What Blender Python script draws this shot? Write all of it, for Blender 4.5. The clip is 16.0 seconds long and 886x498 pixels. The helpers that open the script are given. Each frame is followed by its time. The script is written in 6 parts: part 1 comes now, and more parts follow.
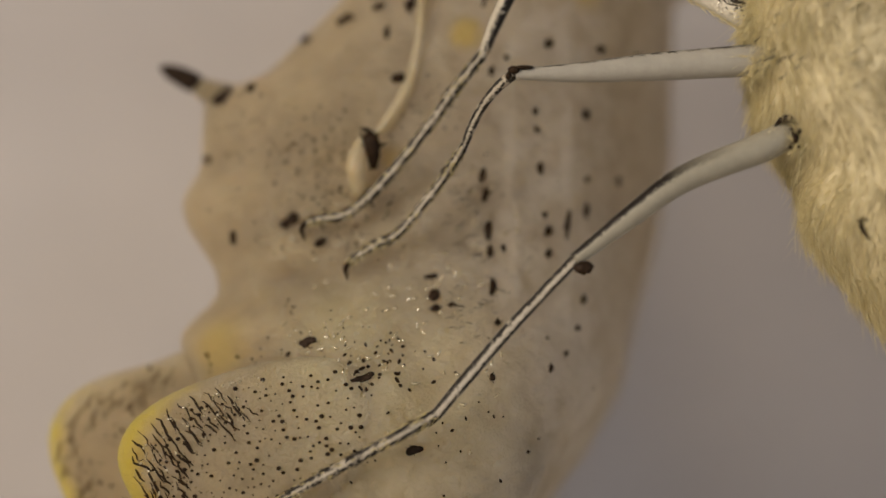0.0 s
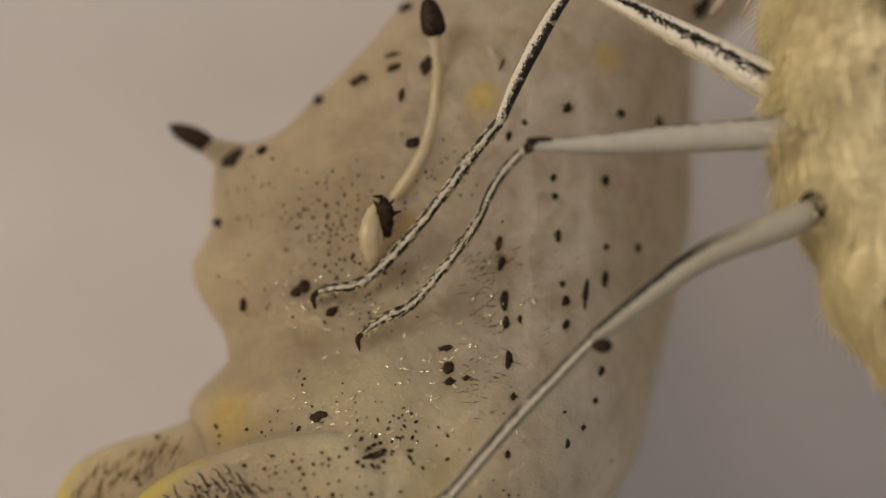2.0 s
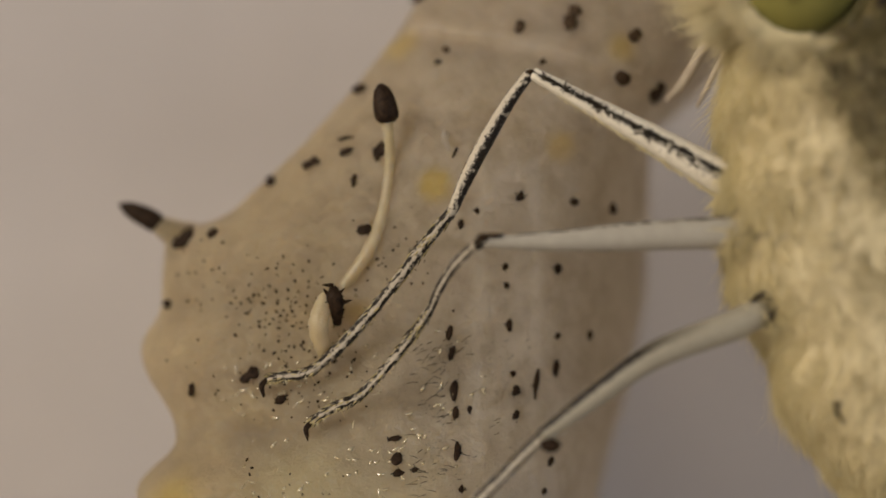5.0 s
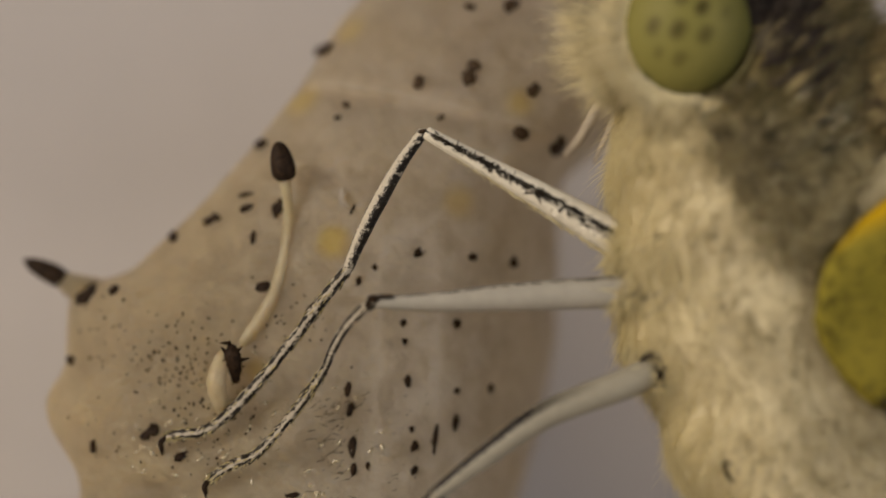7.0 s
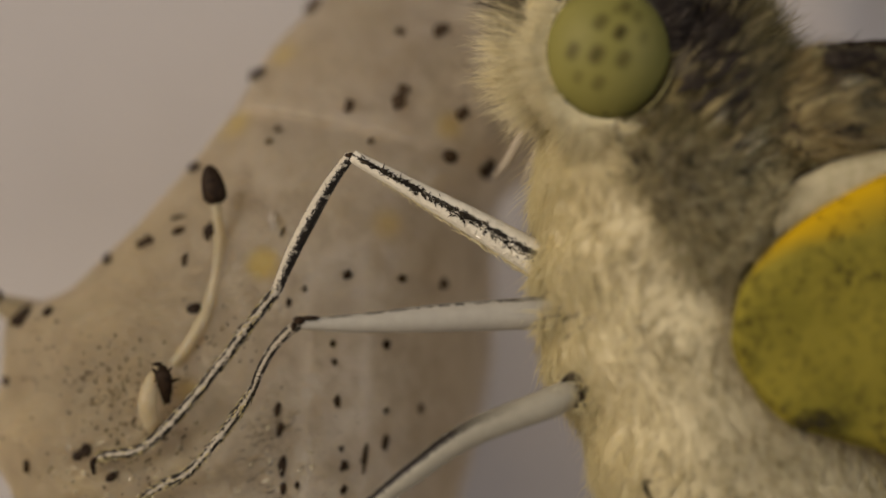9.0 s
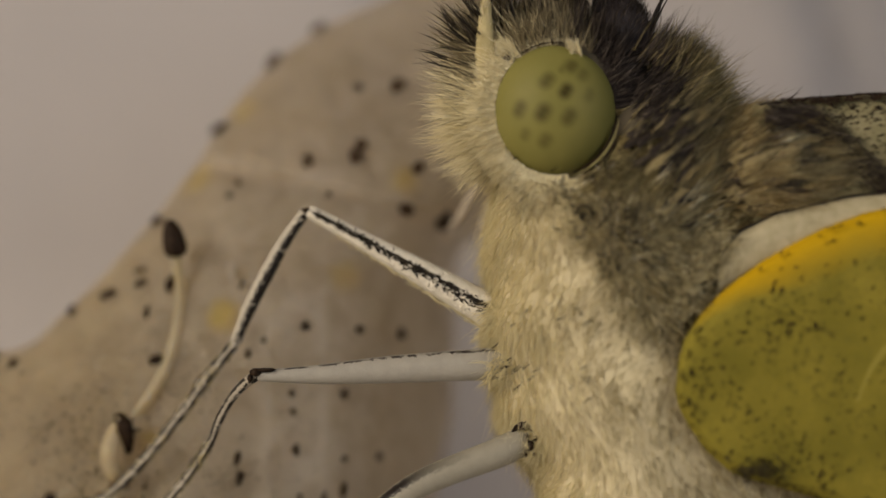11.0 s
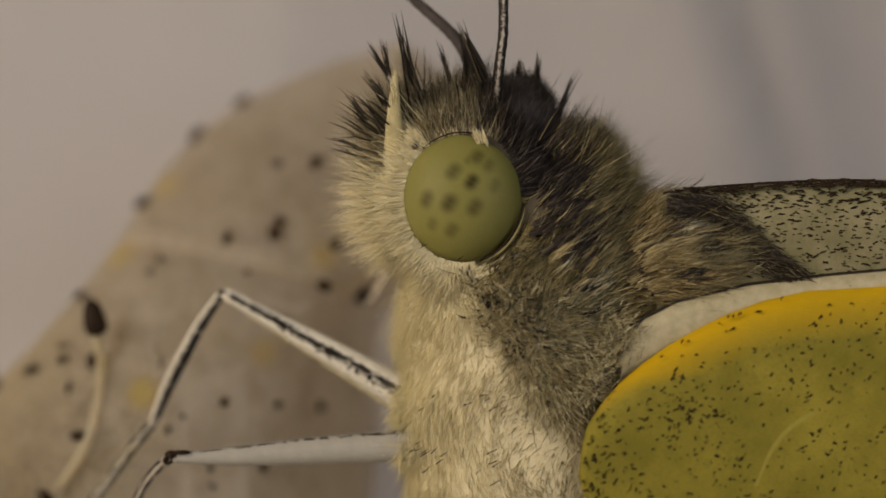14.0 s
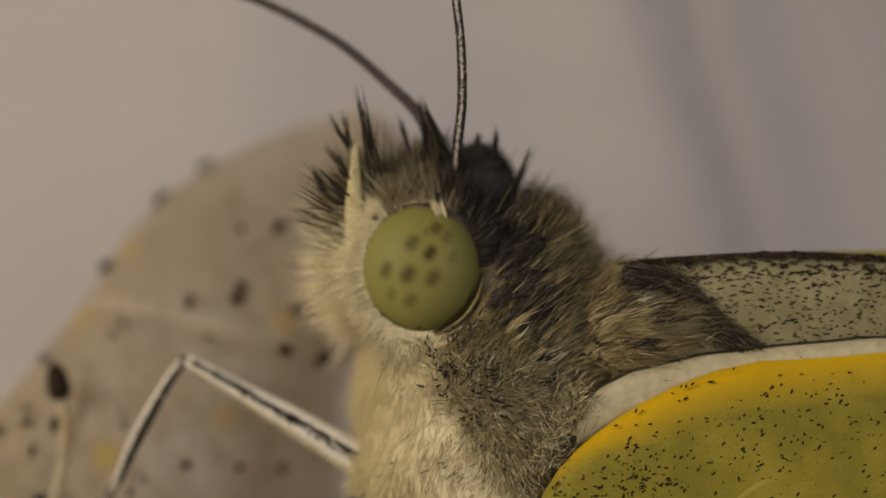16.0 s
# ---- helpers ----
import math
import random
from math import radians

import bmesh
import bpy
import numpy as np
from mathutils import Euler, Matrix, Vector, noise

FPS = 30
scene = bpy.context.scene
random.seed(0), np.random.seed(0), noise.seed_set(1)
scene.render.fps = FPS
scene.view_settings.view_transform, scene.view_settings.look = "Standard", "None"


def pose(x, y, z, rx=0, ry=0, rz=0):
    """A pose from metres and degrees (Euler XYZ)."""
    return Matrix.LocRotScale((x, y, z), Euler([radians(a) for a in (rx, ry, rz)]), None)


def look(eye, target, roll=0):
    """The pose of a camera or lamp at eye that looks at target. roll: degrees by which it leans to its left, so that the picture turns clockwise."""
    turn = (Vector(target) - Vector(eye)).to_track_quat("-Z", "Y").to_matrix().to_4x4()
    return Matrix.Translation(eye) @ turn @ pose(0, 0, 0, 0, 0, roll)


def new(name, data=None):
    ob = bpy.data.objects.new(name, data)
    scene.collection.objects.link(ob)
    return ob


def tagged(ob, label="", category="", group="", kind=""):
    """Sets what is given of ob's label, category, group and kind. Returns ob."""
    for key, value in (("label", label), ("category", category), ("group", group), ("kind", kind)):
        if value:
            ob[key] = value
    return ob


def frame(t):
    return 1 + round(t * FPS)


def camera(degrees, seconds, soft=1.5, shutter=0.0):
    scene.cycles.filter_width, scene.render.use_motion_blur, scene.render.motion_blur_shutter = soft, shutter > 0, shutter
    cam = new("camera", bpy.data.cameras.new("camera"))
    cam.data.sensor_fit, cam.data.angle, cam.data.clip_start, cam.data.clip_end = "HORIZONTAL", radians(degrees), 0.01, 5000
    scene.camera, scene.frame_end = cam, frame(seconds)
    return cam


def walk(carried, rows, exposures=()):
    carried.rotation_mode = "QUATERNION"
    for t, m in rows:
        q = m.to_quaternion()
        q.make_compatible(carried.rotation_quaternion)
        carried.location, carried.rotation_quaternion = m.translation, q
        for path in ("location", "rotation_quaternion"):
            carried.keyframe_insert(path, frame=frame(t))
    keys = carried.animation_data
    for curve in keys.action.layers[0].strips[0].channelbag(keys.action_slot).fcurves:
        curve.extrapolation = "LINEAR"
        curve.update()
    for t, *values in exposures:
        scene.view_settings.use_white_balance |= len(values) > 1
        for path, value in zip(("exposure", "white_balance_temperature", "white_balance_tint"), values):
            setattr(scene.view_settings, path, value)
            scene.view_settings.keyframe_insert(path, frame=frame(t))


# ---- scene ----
MM = 0.001
cam = camera(26.0, 16.0, soft=1.6)
cam.data.dof.use_dof = True
cam.data.dof.focus_distance = 31.7 * MM
cam.data.dof.aperture_fstop = 35.0

# seconds; place in millimetres; yaw, pitch and roll in degrees
PATH = [
    (0, 0.393, -32.290, -0.713, 0.733, 1.556, -0.378),
    (0.5, 0.337, -32.088, -0.495, 0.749, 1.295, -0.310),
    (1, 0.525, -31.739, -0.115, 0.814, 0.940, -0.194),
    (1.5, 0.513, -31.499, 0.456, 1.144, 0.995, -0.057),
    (2, 0.361, -31.517, 0.968, 1.135, 0.716, -0.022),
    (2.5, 0.282, -31.330, 1.144, 1.120, 0.500, 0.039),
    (3, 0.279, -31.243, 1.498, 1.168, 0.465, 0.112),
    (3.2, 0.345, -31.286, 1.539, 1.085, 0.445, 0.148),
    (5.3, 0.725, -31.352, 3.085, 0.191, -0.145, 0.702),
    (5.5, 0.780, -31.434, 3.182, 0.038, -0.125, 0.612),
    (6, 1.730, -31.526, 4.001, 0.219, -0.201, 0.598),
    (6.5, 2.067, -31.467, 4.162, 0.339, -0.269, 0.475),
    (7, 2.515, -31.477, 4.138, 0.453, -0.518, 0.331),
    (7.5, 2.994, -31.391, 4.045, 0.537, -0.437, 0.398),
    (8, 3.353, -31.442, 4.140, 0.448, -0.291, 0.341),
    (8.5, 3.599, -31.551, 4.238, 0.304, -0.113, 0.233),
    (8.7, 3.599, -31.689, 4.195, 0.234, -0.033, 0.268),
    (10.8, 3.945, -32.608, 4.209, 0.194, 0.697, -0.056),
    (11, 4.437, -32.645, 4.584, 0.310, 0.924, -0.019),
    (11.5, 4.846, -32.757, 5.181, 0.612, 0.714, -0.093),
    (12, 5.387, -32.964, 5.831, 0.603, 0.501, -0.097),
    (12.5, 5.645, -33.003, 6.119, 0.645, 0.354, -0.194),
    (13, 5.796, -33.138, 6.532, 0.449, 0.169, -0.269),
    (13.5, 5.525, -33.102, 6.766, 0.335, -0.094, -0.334),
    (14, 5.784, -33.298, 6.493, 0.029, 0.034, -0.171),
    (14.5, 5.836, -33.556, 6.720, -0.125, 0.166, -0.219),
    (15, 5.815, -33.632, 6.757, -0.451, 0.365, -0.081),
    (15.5, 5.843, -33.776, 7.042, -0.662, 0.568, -0.024),
    (16, 5.960, -33.866, 7.254, -0.884, 0.758, 0.048),
]


def eye_pose(x, y, z, yaw, pitch, roll):
    return pose(x * MM, y * MM, z * MM, 0, 0, yaw) @ pose(0, 0, 0, 90 + pitch) @ pose(0, 0, 0, 0, 0, roll)


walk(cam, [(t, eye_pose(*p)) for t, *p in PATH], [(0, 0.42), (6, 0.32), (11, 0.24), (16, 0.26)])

# ---- light ----
world = bpy.data.worlds.new("room_air")
scene.world = world
world.use_nodes = True
world.node_tree.nodes["Background"].inputs[0].default_value = (0.75, 0.8, 0.95, 1)
world.node_tree.nodes["Background"].inputs[1].default_value = 0.10


def area(name, eye, target, size, watts, colour):
    data = bpy.data.lights.new(name, "AREA")
    data.shape, data.size, data.energy, data.color = "DISK", size, watts, colour
    ob = new(name, data)
    ob.matrix_world = look(eye, target)
    return ob


# unseen warm key lamp at the left, placed to suit the shading
area("key_lamp", (-0.68, -0.60, 0.35), (0.006, 0, 0.004), 0.6, 7.1, (1.0, 0.855, 0.71))
# cool fill added at the right to lift the shaded sides; no window there
area("fill_light", (0.75, -0.75, 0.10), (0.006, 0, 0.004), 0.9, 3.2, (0.80, 0.87, 1.0))


# ---- materials ----
class Mat:
    """A small builder for node materials; lengths inside are millimetres."""

    def __init__(self, name, rough=0.5, spec=0.4):
        self.m = bpy.data.materials.new(name)
        self.m.use_nodes = True
        self.t = self.m.node_tree
        self.b = self.t.nodes["Principled BSDF"]
        self.b.inputs["Roughness"].default_value = rough
        self.b.inputs["Specular IOR Level"].default_value = spec
        tc = self.t.nodes.new("ShaderNodeTexCoord")
        mp = self.t.nodes.new("ShaderNodeMapping")
        mp.inputs["Scale"].default_value = (1000, 1000, 1000)
        self.link(tc.outputs["Object"], mp.inputs["Vector"])
        self.co = mp.outputs["Vector"]

    def link(self, a, b):
        self.t.links.new(a, b)

    def noise(self, scale, detail=4, rough=0.6, stretch=None):
        n = self.t.nodes.new("ShaderNodeTexNoise")
        n.inputs["Scale"].default_value, n.inputs["Detail"].default_value = scale, detail
        n.inputs["Roughness"].default_value = rough
        co = self.co
        if stretch:
            mp = self.t.nodes.new("ShaderNodeMapping")
            mp.inputs["Scale"].default_value = stretch
            self.link(co, mp.inputs["Vector"])
            co = mp.outputs["Vector"]
        self.link(co, n.inputs["Vector"])
        return n.outputs["Fac"]

    def ramp(self, fac, *stops):
        r = self.t.nodes.new("ShaderNodeValToRGB")
        e = r.color_ramp.elements
        while len(e) < len(stops):
            e.new(0.5)
        for el, (p, c) in zip(e, stops):
            el.position = p
            el.color = (*c, 1) if len(c) == 3 else (c[0], c[0], c[0], 1)
        self.link(fac, r.inputs["Fac"])
        return r.outputs["Color"]

    def mix(self, fac, a, b, mode="MIX"):
        n = self.t.nodes.new("ShaderNodeMix")
        n.data_type, n.blend_type = "RGBA", mode
        ins = [s for s in n.inputs if s.enabled]
        for sock, v in zip(ins, (fac, a, b)):
            if isinstance(v, (int, float)):
                sock.default_value = v
            elif isinstance(v, tuple):
                sock.default_value = (*v, 1)
            else:
                self.link(v, sock)
        return [s for s in n.outputs if s.enabled][0]

    def calc(self, op, a, b=0.0):
        n = self.t.nodes.new("ShaderNodeMath")
        n.operation = op
        for sock, v in zip(n.inputs, (a, b)):
            if isinstance(v, (int, float)):
                sock.default_value = v
            else:
                self.link(v, sock)
        return n.outputs[0]

    def attr(self, name):
        n = self.t.nodes.new("ShaderNodeAttribute")
        n.attribute_name = name
        return n.outputs["Fac"]

    def axis(self, k):
        n = self.t.nodes.new("ShaderNodeSeparateXYZ")
        self.link(self.co, n.inputs[0])
        return n.outputs[k]

    def near(self, p, r0, r1):
        """1 within r0 of the point p, falling to 0 at r1."""
        n = self.t.nodes.new("ShaderNodeVectorMath")
        n.operation = "DISTANCE"
        self.link(self.co, n.inputs[0])
        n.inputs[1].default_value = p
        m = self.t.nodes.new("ShaderNodeMapRange")
        m.interpolation_type = "SMOOTHSTEP"
        for k, v in zip(("From Min", "From Max", "To Min", "To Max"), (r0, r1, 1.0, 0.0)):
            m.inputs[k].default_value = v
        self.link(n.outputs["Value"], m.inputs["Value"])
        return m.outputs["Result"]

    def island(self):
        return self.t.nodes.new("ShaderNodeNewGeometry").outputs["Random Per Island"]

    def colour(self, c):
        if isinstance(c, tuple):
            self.b.inputs["Base Color"].default_value = (*c, 1)
        else:
            self.link(c, self.b.inputs["Base Color"])
        return self

    def bump(self, height, strength=0.3, distance=0.03):
        n = self.t.nodes.new("ShaderNodeBump")
        n.inputs["Strength"].default_value = strength
        n.inputs["Distance"].default_value = distance * MM
        self.link(height, n.inputs["Height"])
        self.link(n.outputs["Normal"], self.b.inputs["Normal"])
        self.link(n.outputs["Normal"], self.b.inputs["Coat Normal"])
        return self

    def soft(self, weight, radius, colour=(1, 0.8, 0.5)):
        self.b.inputs["Subsurface Weight"].default_value = weight
        self.b.inputs["Subsurface Radius"].default_value = colour
        self.b.inputs["Subsurface Scale"].default_value = radius * MM
        return self

    def backlit(self, weight, colour):
        """Lets light shine through from behind, as in thin scales and hairs."""
        tr = self.t.nodes.new("ShaderNodeBsdfTranslucent")
        if isinstance(colour, tuple):
            tr.inputs["Color"].default_value = (*colour, 1)
        else:
            self.link(colour, tr.inputs["Color"])
        mx = self.t.nodes.new("ShaderNodeMixShader")
        mx.inputs["Fac"].default_value = weight
        out = self.t.nodes["Material Output"]
        self.link(self.b.outputs[0], mx.inputs[1])
        self.link(tr.outputs[0], mx.inputs[2])
        self.link(mx.outputs[0], out.inputs["Surface"])
        return self


def fur_mat(name, stops, rough=0.55, stain=0.5, dirt=(0.66, 0.58, 0.38), patch=1.3, through_light=0.0):
    m = Mat(name, rough, 0.15)
    c = m.ramp(m.island(), *stops)
    c = m.mix(m.calc("MULTIPLY", m.ramp(m.noise(patch, 4), (0.4, (0,)), (0.7, (1,))), stain), c, dirt, "MULTIPLY")
    m.colour(c)
    return m.backlit(through_light, c).m if through_light else m.m


def shell_mat(name, translucent, gloss):
    m = Mat(name, 0.30, 0.5)
    side = m.t.nodes.new("ShaderNodeMapRange")
    for k, v in zip(("From Min", "From Max"), (-1.8, 2.4)):
        side.inputs[k].default_value = v
    m.link(m.axis(0), side.inputs["Value"])
    # paler to the right: brightness painted in against the shading there
    base = m.mix(side.outputs["Result"], (0.42, 0.345, 0.20), (0.53, 0.50, 0.435))
    upper = m.t.nodes.new("ShaderNodeMapRange")
    for k, v in zip(("From Min", "From Max"), (4.2, 7.5)):
        upper.inputs[k].default_value = v
    m.link(m.axis(2), upper.inputs["Value"])
    base = m.mix(m.calc("MULTIPLY", upper.outputs["Result"], 0.7), base, (0.36, 0.305, 0.22))
    base = m.mix(m.ramp(m.noise(0.55, 5), (0.42, (0,)), (0.68, (0.6,))), base, (0.355, 0.305, 0.205))
    base = m.mix(m.ramp(m.noise(2.6, 6), (0.45, (0,)), (0.75, (0.45,))), base, (0.27, 0.22, 0.15))
    base = m.mix(m.ramp(m.noise(1.3, 7, 0.7), (0.46, (0,)), (0.66, (0.5,))), base, (0.235, 0.19, 0.105))
    gold = m.near((0.39, 1.05, 3.96), 0.12, 0.42)
    for p, r in (((-0.89, 0.95, 1.77), 0.3), ((2.54, 1.3, 4.65), 0.42), ((-0.3, 2.4, 6.48), 0.5), ((-3.9, 0.75, -1.5), 0.9), ((3.58, 1.75, 6.38), 0.38), ((0.5, 2.6, 7.8), 0.45)):
        gold = m.calc("MAXIMUM", gold, m.calc("MULTIPLY", m.near(p, 0.05, r), 0.85))
    band = None
    for k in range(9):
        x = -0.5 + 0.4 * k
        one = m.near((x, 2.5 - 0.28 * min(x + 0.5, 2.8), 6.80 - 0.15 * x - 0.02 * x * x), 0.08, 0.34)
        band = one if band is None else m.calc("MAXIMUM", band, one)
    base = m.mix(m.calc("MULTIPLY", band, 0.55), base, (0.54, 0.475, 0.37))
    base = m.mix(m.calc("MULTIPLY", m.near((-1.7, -0.08, -1.1), 0.3, 1.3), 0.6), base, (0.47, 0.42, 0.23))
    base = m.mix(m.calc("MULTIPLY", m.near((-0.9, -0.2, -2.3), 0.6, 2.9), 0.75), base, (0.60, 0.53, 0.335))
    base = m.mix(m.calc("MULTIPLY", gold, 0.85), base, (0.5, 0.37, 0.05))
    edge = m.calc("ADD", m.attr("rim"), m.calc("MULTIPLY", m.calc("SUBTRACT", m.noise(2.5, 4), 0.5), 0.16))
    base = m.mix(m.ramp(edge, (0.82, (0,)), (0.93, (1,))), base, (0.50, 0.375, 0.025))
    m.colour(base)
    m.bump(m.calc("ADD", m.noise(3.5, 6, 0.65), m.calc("MULTIPLY", m.noise(16, 4), 0.5)), 0.85, 0.13)
    m.link(m.ramp(m.noise(1.6, 5), (0.38, (0.36,)), (0.62, (0.58,))), m.b.inputs["Roughness"])
    m.soft(0.9, 2.2, (1.0, 0.85, 0.6))
    m.b.inputs["Coat Weight"].default_value, m.b.inputs["Coat Roughness"].default_value = gloss, 0.16
    return m.backlit(translucent, m.ramp(m.noise(0.9, 6), (0.35, (0.74, 0.67, 0.55)), (0.68, (0.95, 0.89, 0.79)))).m


def black_mat():
    m = Mat("black_chitin", 0.55, 0.1)
    m.colour(m.ramp(m.noise(14, 4), (0.35, (0.010, 0.006, 0.004)), (0.75, (0.042, 0.025, 0.013))))
    return m.bump(m.noise(30, 3), 0.4, 0.02).m


def faded_mat():
    m = Mat("brown_chitin", 0.55, 0.1)
    m.colour(m.ramp(m.noise(10, 4), (0.35, (0.035, 0.023, 0.014)), (0.75, (0.085, 0.058, 0.036))))
    return m.bump(m.noise(30, 3), 0.4, 0.02).m


def ivory_mat():
    m = Mat("spine_ivory", 0.32, 0.45)
    m.colour(m.ramp(m.noise(4, 4), (0.35, (0.40, 0.345, 0.22)), (0.7, (0.50, 0.44, 0.30))))
    return m.bump(m.noise(9, 4), 0.5, 0.05).soft(0.8, 0.6).backlit(0.3, (0.8, 0.72, 0.55)).m


def leg_mat(name, pale, bands, width, broken, relief=0.8, span=None):
    """Pale scales with a black streak along one side; u runs along the limb, v round it."""
    m = Mat(name, 0.38, 0.25)
    v = m.attr("round")
    off = None
    for band, share in bands:
        one = m.calc("DIVIDE", m.calc("ABSOLUTE", m.calc("SUBTRACT", v, band)), share)
        off = one if off is None else m.calc("MINIMUM", off, one)
    ragged = m.calc("ADD", off, m.calc("MULTIPLY", m.calc("SUBTRACT", m.noise(20, 4, 0.75), 0.5), width * 3.2))
    streak = m.ramp(ragged, (width * 0.75, (1,)), (width * 1.15, (0,)))
    gaps = m.ramp(m.noise(7, 3), (broken - 0.06, (0,)), (broken + 0.05, (1,)))
    if span:
        gaps = m.calc("MULTIPLY", gaps, m.ramp(m.attr("along"), (span[0], (0,)), (span[1], (1,))))
    c = m.mix(m.noise(6, 4), pale, tuple(k * 0.72 for k in pale))
    m.colour(m.mix(m.calc("MULTIPLY", streak, gaps), c, (0.010, 0.007, 0.005)))
    m.bump(m.noise(16, 4), relief, 0.05)
    return m.m


def eye_mat():
    m = Mat("compound_eye_green", 0.5, 0.18)
    c = m.mix(m.noise(1.2, 3), (0.215, 0.198, 0.056), (0.16, 0.156, 0.04))
    dark = None
    for x, z, r, s in ((5.94, 7.78, 0.17, 0.5), (6.24, 7.61, 0.15, 0.95), (5.87, 7.26, 0.18, 0.6), (5.50, 7.33, 0.17, 0.5),
                       (6.29, 7.19, 0.17, 0.5), (5.91, 6.82, 0.16, 0.4), (5.59, 6.92, 0.13, 0.3), (6.34, 8.03, 0.17, 0.5),
                       (6.52, 7.89, 0.15, 0.35), (6.62, 7.55, 0.14, 0.25), (6.2, 7.98, 0.1, 0.3)):
        y = -1.15 - 0.86 * math.sqrt(max(0.02, 1 - ((x - 6.1) / 1.02) ** 2 - ((z - 7.36) / 1.11) ** 2))
        pair = m.calc("MAXIMUM", m.near((x - 0.02, y, z - 0.032), 0.0, r * 1.2), m.near((x + 0.02, y, z + 0.032), 0.0, r * 1.2))
        one = m.calc("MULTIPLY", pair, min(1.0, s * 1.4))
        dark = one if dark is None else m.calc("MAXIMUM", dark, one)
    c = m.mix(dark, c, (0.036, 0.029, 0.004))
    m.colour(c)
    vo = m.t.nodes.new("ShaderNodeTexVoronoi")
    vo.inputs["Scale"].default_value = 42
    m.link(m.co, vo.inputs["Vector"])
    return m.bump(vo.outputs["Distance"], 0.25, 0.02).m


def hindwing_mat():
    m = Mat("hindwing_scales", 0.75, 0.08)
    rim = m.calc("ADD", m.attr("rim"), m.calc("MULTIPLY", m.calc("SUBTRACT", m.noise(1.1, 5), 0.5), 0.25))
    green = m.ramp(m.noise(0.8, 6), (0.35, (0.20, 0.175, 0.024)), (0.65, (0.31, 0.262, 0.038)))
    green = m.mix(m.ramp(m.noise(24, 3), (0.5, (0,)), (0.7, (0.5,))), green, (0.14, 0.13, 0.035))
    c = m.mix(m.ramp(rim, (0.06, (1,)), (0.5, (0,))), green, (0.58, 0.37, 0.008))
    m.colour(c)
    m.bump(m.noise(30, 4), 0.5, 0.03)
    return m.backlit(0.2, c).m


def forewing_mat():
    """Greenish-grey scales, with a soft shadow band painted in where the wing springs from the body."""
    m = Mat("forewing_scales", 0.6, 0.2)
    c = m.ramp(m.noise(1.4, 5), (0.35, (0.21, 0.19, 0.095)), (0.7, (0.32, 0.29, 0.165)))
    c = m.mix(m.ramp(m.noise(22, 4, 0.7, (0.35, 1, 1)), (0.55, (0,)), (0.72, (0.7,))), c, (0.18, 0.17, 0.11))
    c = m.mix(m.ramp(m.noise(3.2, 4), (0.45, (0,)), (0.7, (0.6,))), c, (0.17, 0.165, 0.07))
    root_shade = None
    for k in range(9):
        one = m.near((10.05 + 0.19 * k, -1.7, 7.25 - 0.165 * k), 0.1, 0.42)
        root_shade = one if root_shade is None else m.calc("MAXIMUM", root_shade, one)
    c = m.mix(m.calc("MULTIPLY", root_shade, 0.85), c, (0.035, 0.03, 0.016))
    m.colour(c)
    m.bump(m.noise(28, 4), 0.4, 0.03)
    return m.backlit(0.2, c).m


def pale_scale_mat():
    m = Mat("white_scales", 0.6, 0.3)
    c = m.ramp(m.noise(5, 5), (0.35, (0.40, 0.355, 0.215)), (0.7, (0.53, 0.475, 0.31)))
    m.colour(c)
    m.bump(m.noise(26, 4), 0.5, 0.03)
    return m.backlit(0.15, c).m


def cloth_mat():
    m = Mat("white_cloth", 0.85, 0.2)
    c = m.ramp(m.noise(0.05, 5), (0.35, (0.44, 0.425, 0.425)), (0.7, (0.50, 0.48, 0.475)))
    m.colour(m.mix(m.ramp(m.noise(0.6, 4), (0.4, (0,)), (0.7, (0.25,))), c, (0.42, 0.41, 0.41)))
    return m.bump(m.noise(6, 3), 0.2, 0.05).m


def plain_mat(name, a, b, scale, rough):
    m = Mat(name, rough, 0.3)
    m.colour(m.ramp(m.noise(scale, 4), (0.35, a), (0.7, b)))
    return m.m


def wet_mat(name, dull, pale):
    m = Mat(name, 0.07, 0.9)
    m.colour(m.ramp(m.noise(5, 4), (0.35, dull), (0.7, pale)))
    m.b.inputs["Coat Weight"].default_value, m.b.inputs["Coat Roughness"].default_value = 1.0, 0.03
    return m.bump(m.noise(22, 3), 0.3, 0.03).m


WET = wet_mat("wet_skin", (0.38, 0.33, 0.21), (0.50, 0.44, 0.30))
# white of the glints put in as beads and strands
GLINT_WHITE = wet_mat("glint_white", (0.66, 0.62, 0.5), (0.78, 0.74, 0.62))
BLACK, FADED, IVORY = black_mat(), faded_mat(), ivory_mat()
SHELL, LOBE = shell_mat("chrysalis_skin", 0.42, 0.15), shell_mat("lobe_skin", 0.25, 0.55)
LEG_FRONT = leg_mat("leg_scales_streaked", (0.79, 0.75, 0.63), ((0.22, 1.0),), 0.026, 0.44)
LEG_SHIN = leg_mat("leg_scales_half_dark", (0.62, 0.57, 0.46), ((0.37, 1.0), (0.02, 0.3)), 0.15, 0.36)
LEG_TARSUS = leg_mat("leg_scales_dashed", (0.51, 0.46, 0.365), ((0.12, 0.9), (0.39, 1.0)), 0.095, 0.43)
LEG_HIND = leg_mat("leg_scales_ridged", (0.33, 0.31, 0.245), ((0.11, 1.0),), 0.075, 0.25, 0.3, (0.55, 0.7))
LEG_HIND_SHIN = leg_mat("leg_scales_two_lines", (0.56, 0.51, 0.41), ((0.12, 1.0), (0.38, 0.7)), 0.085, 0.34)
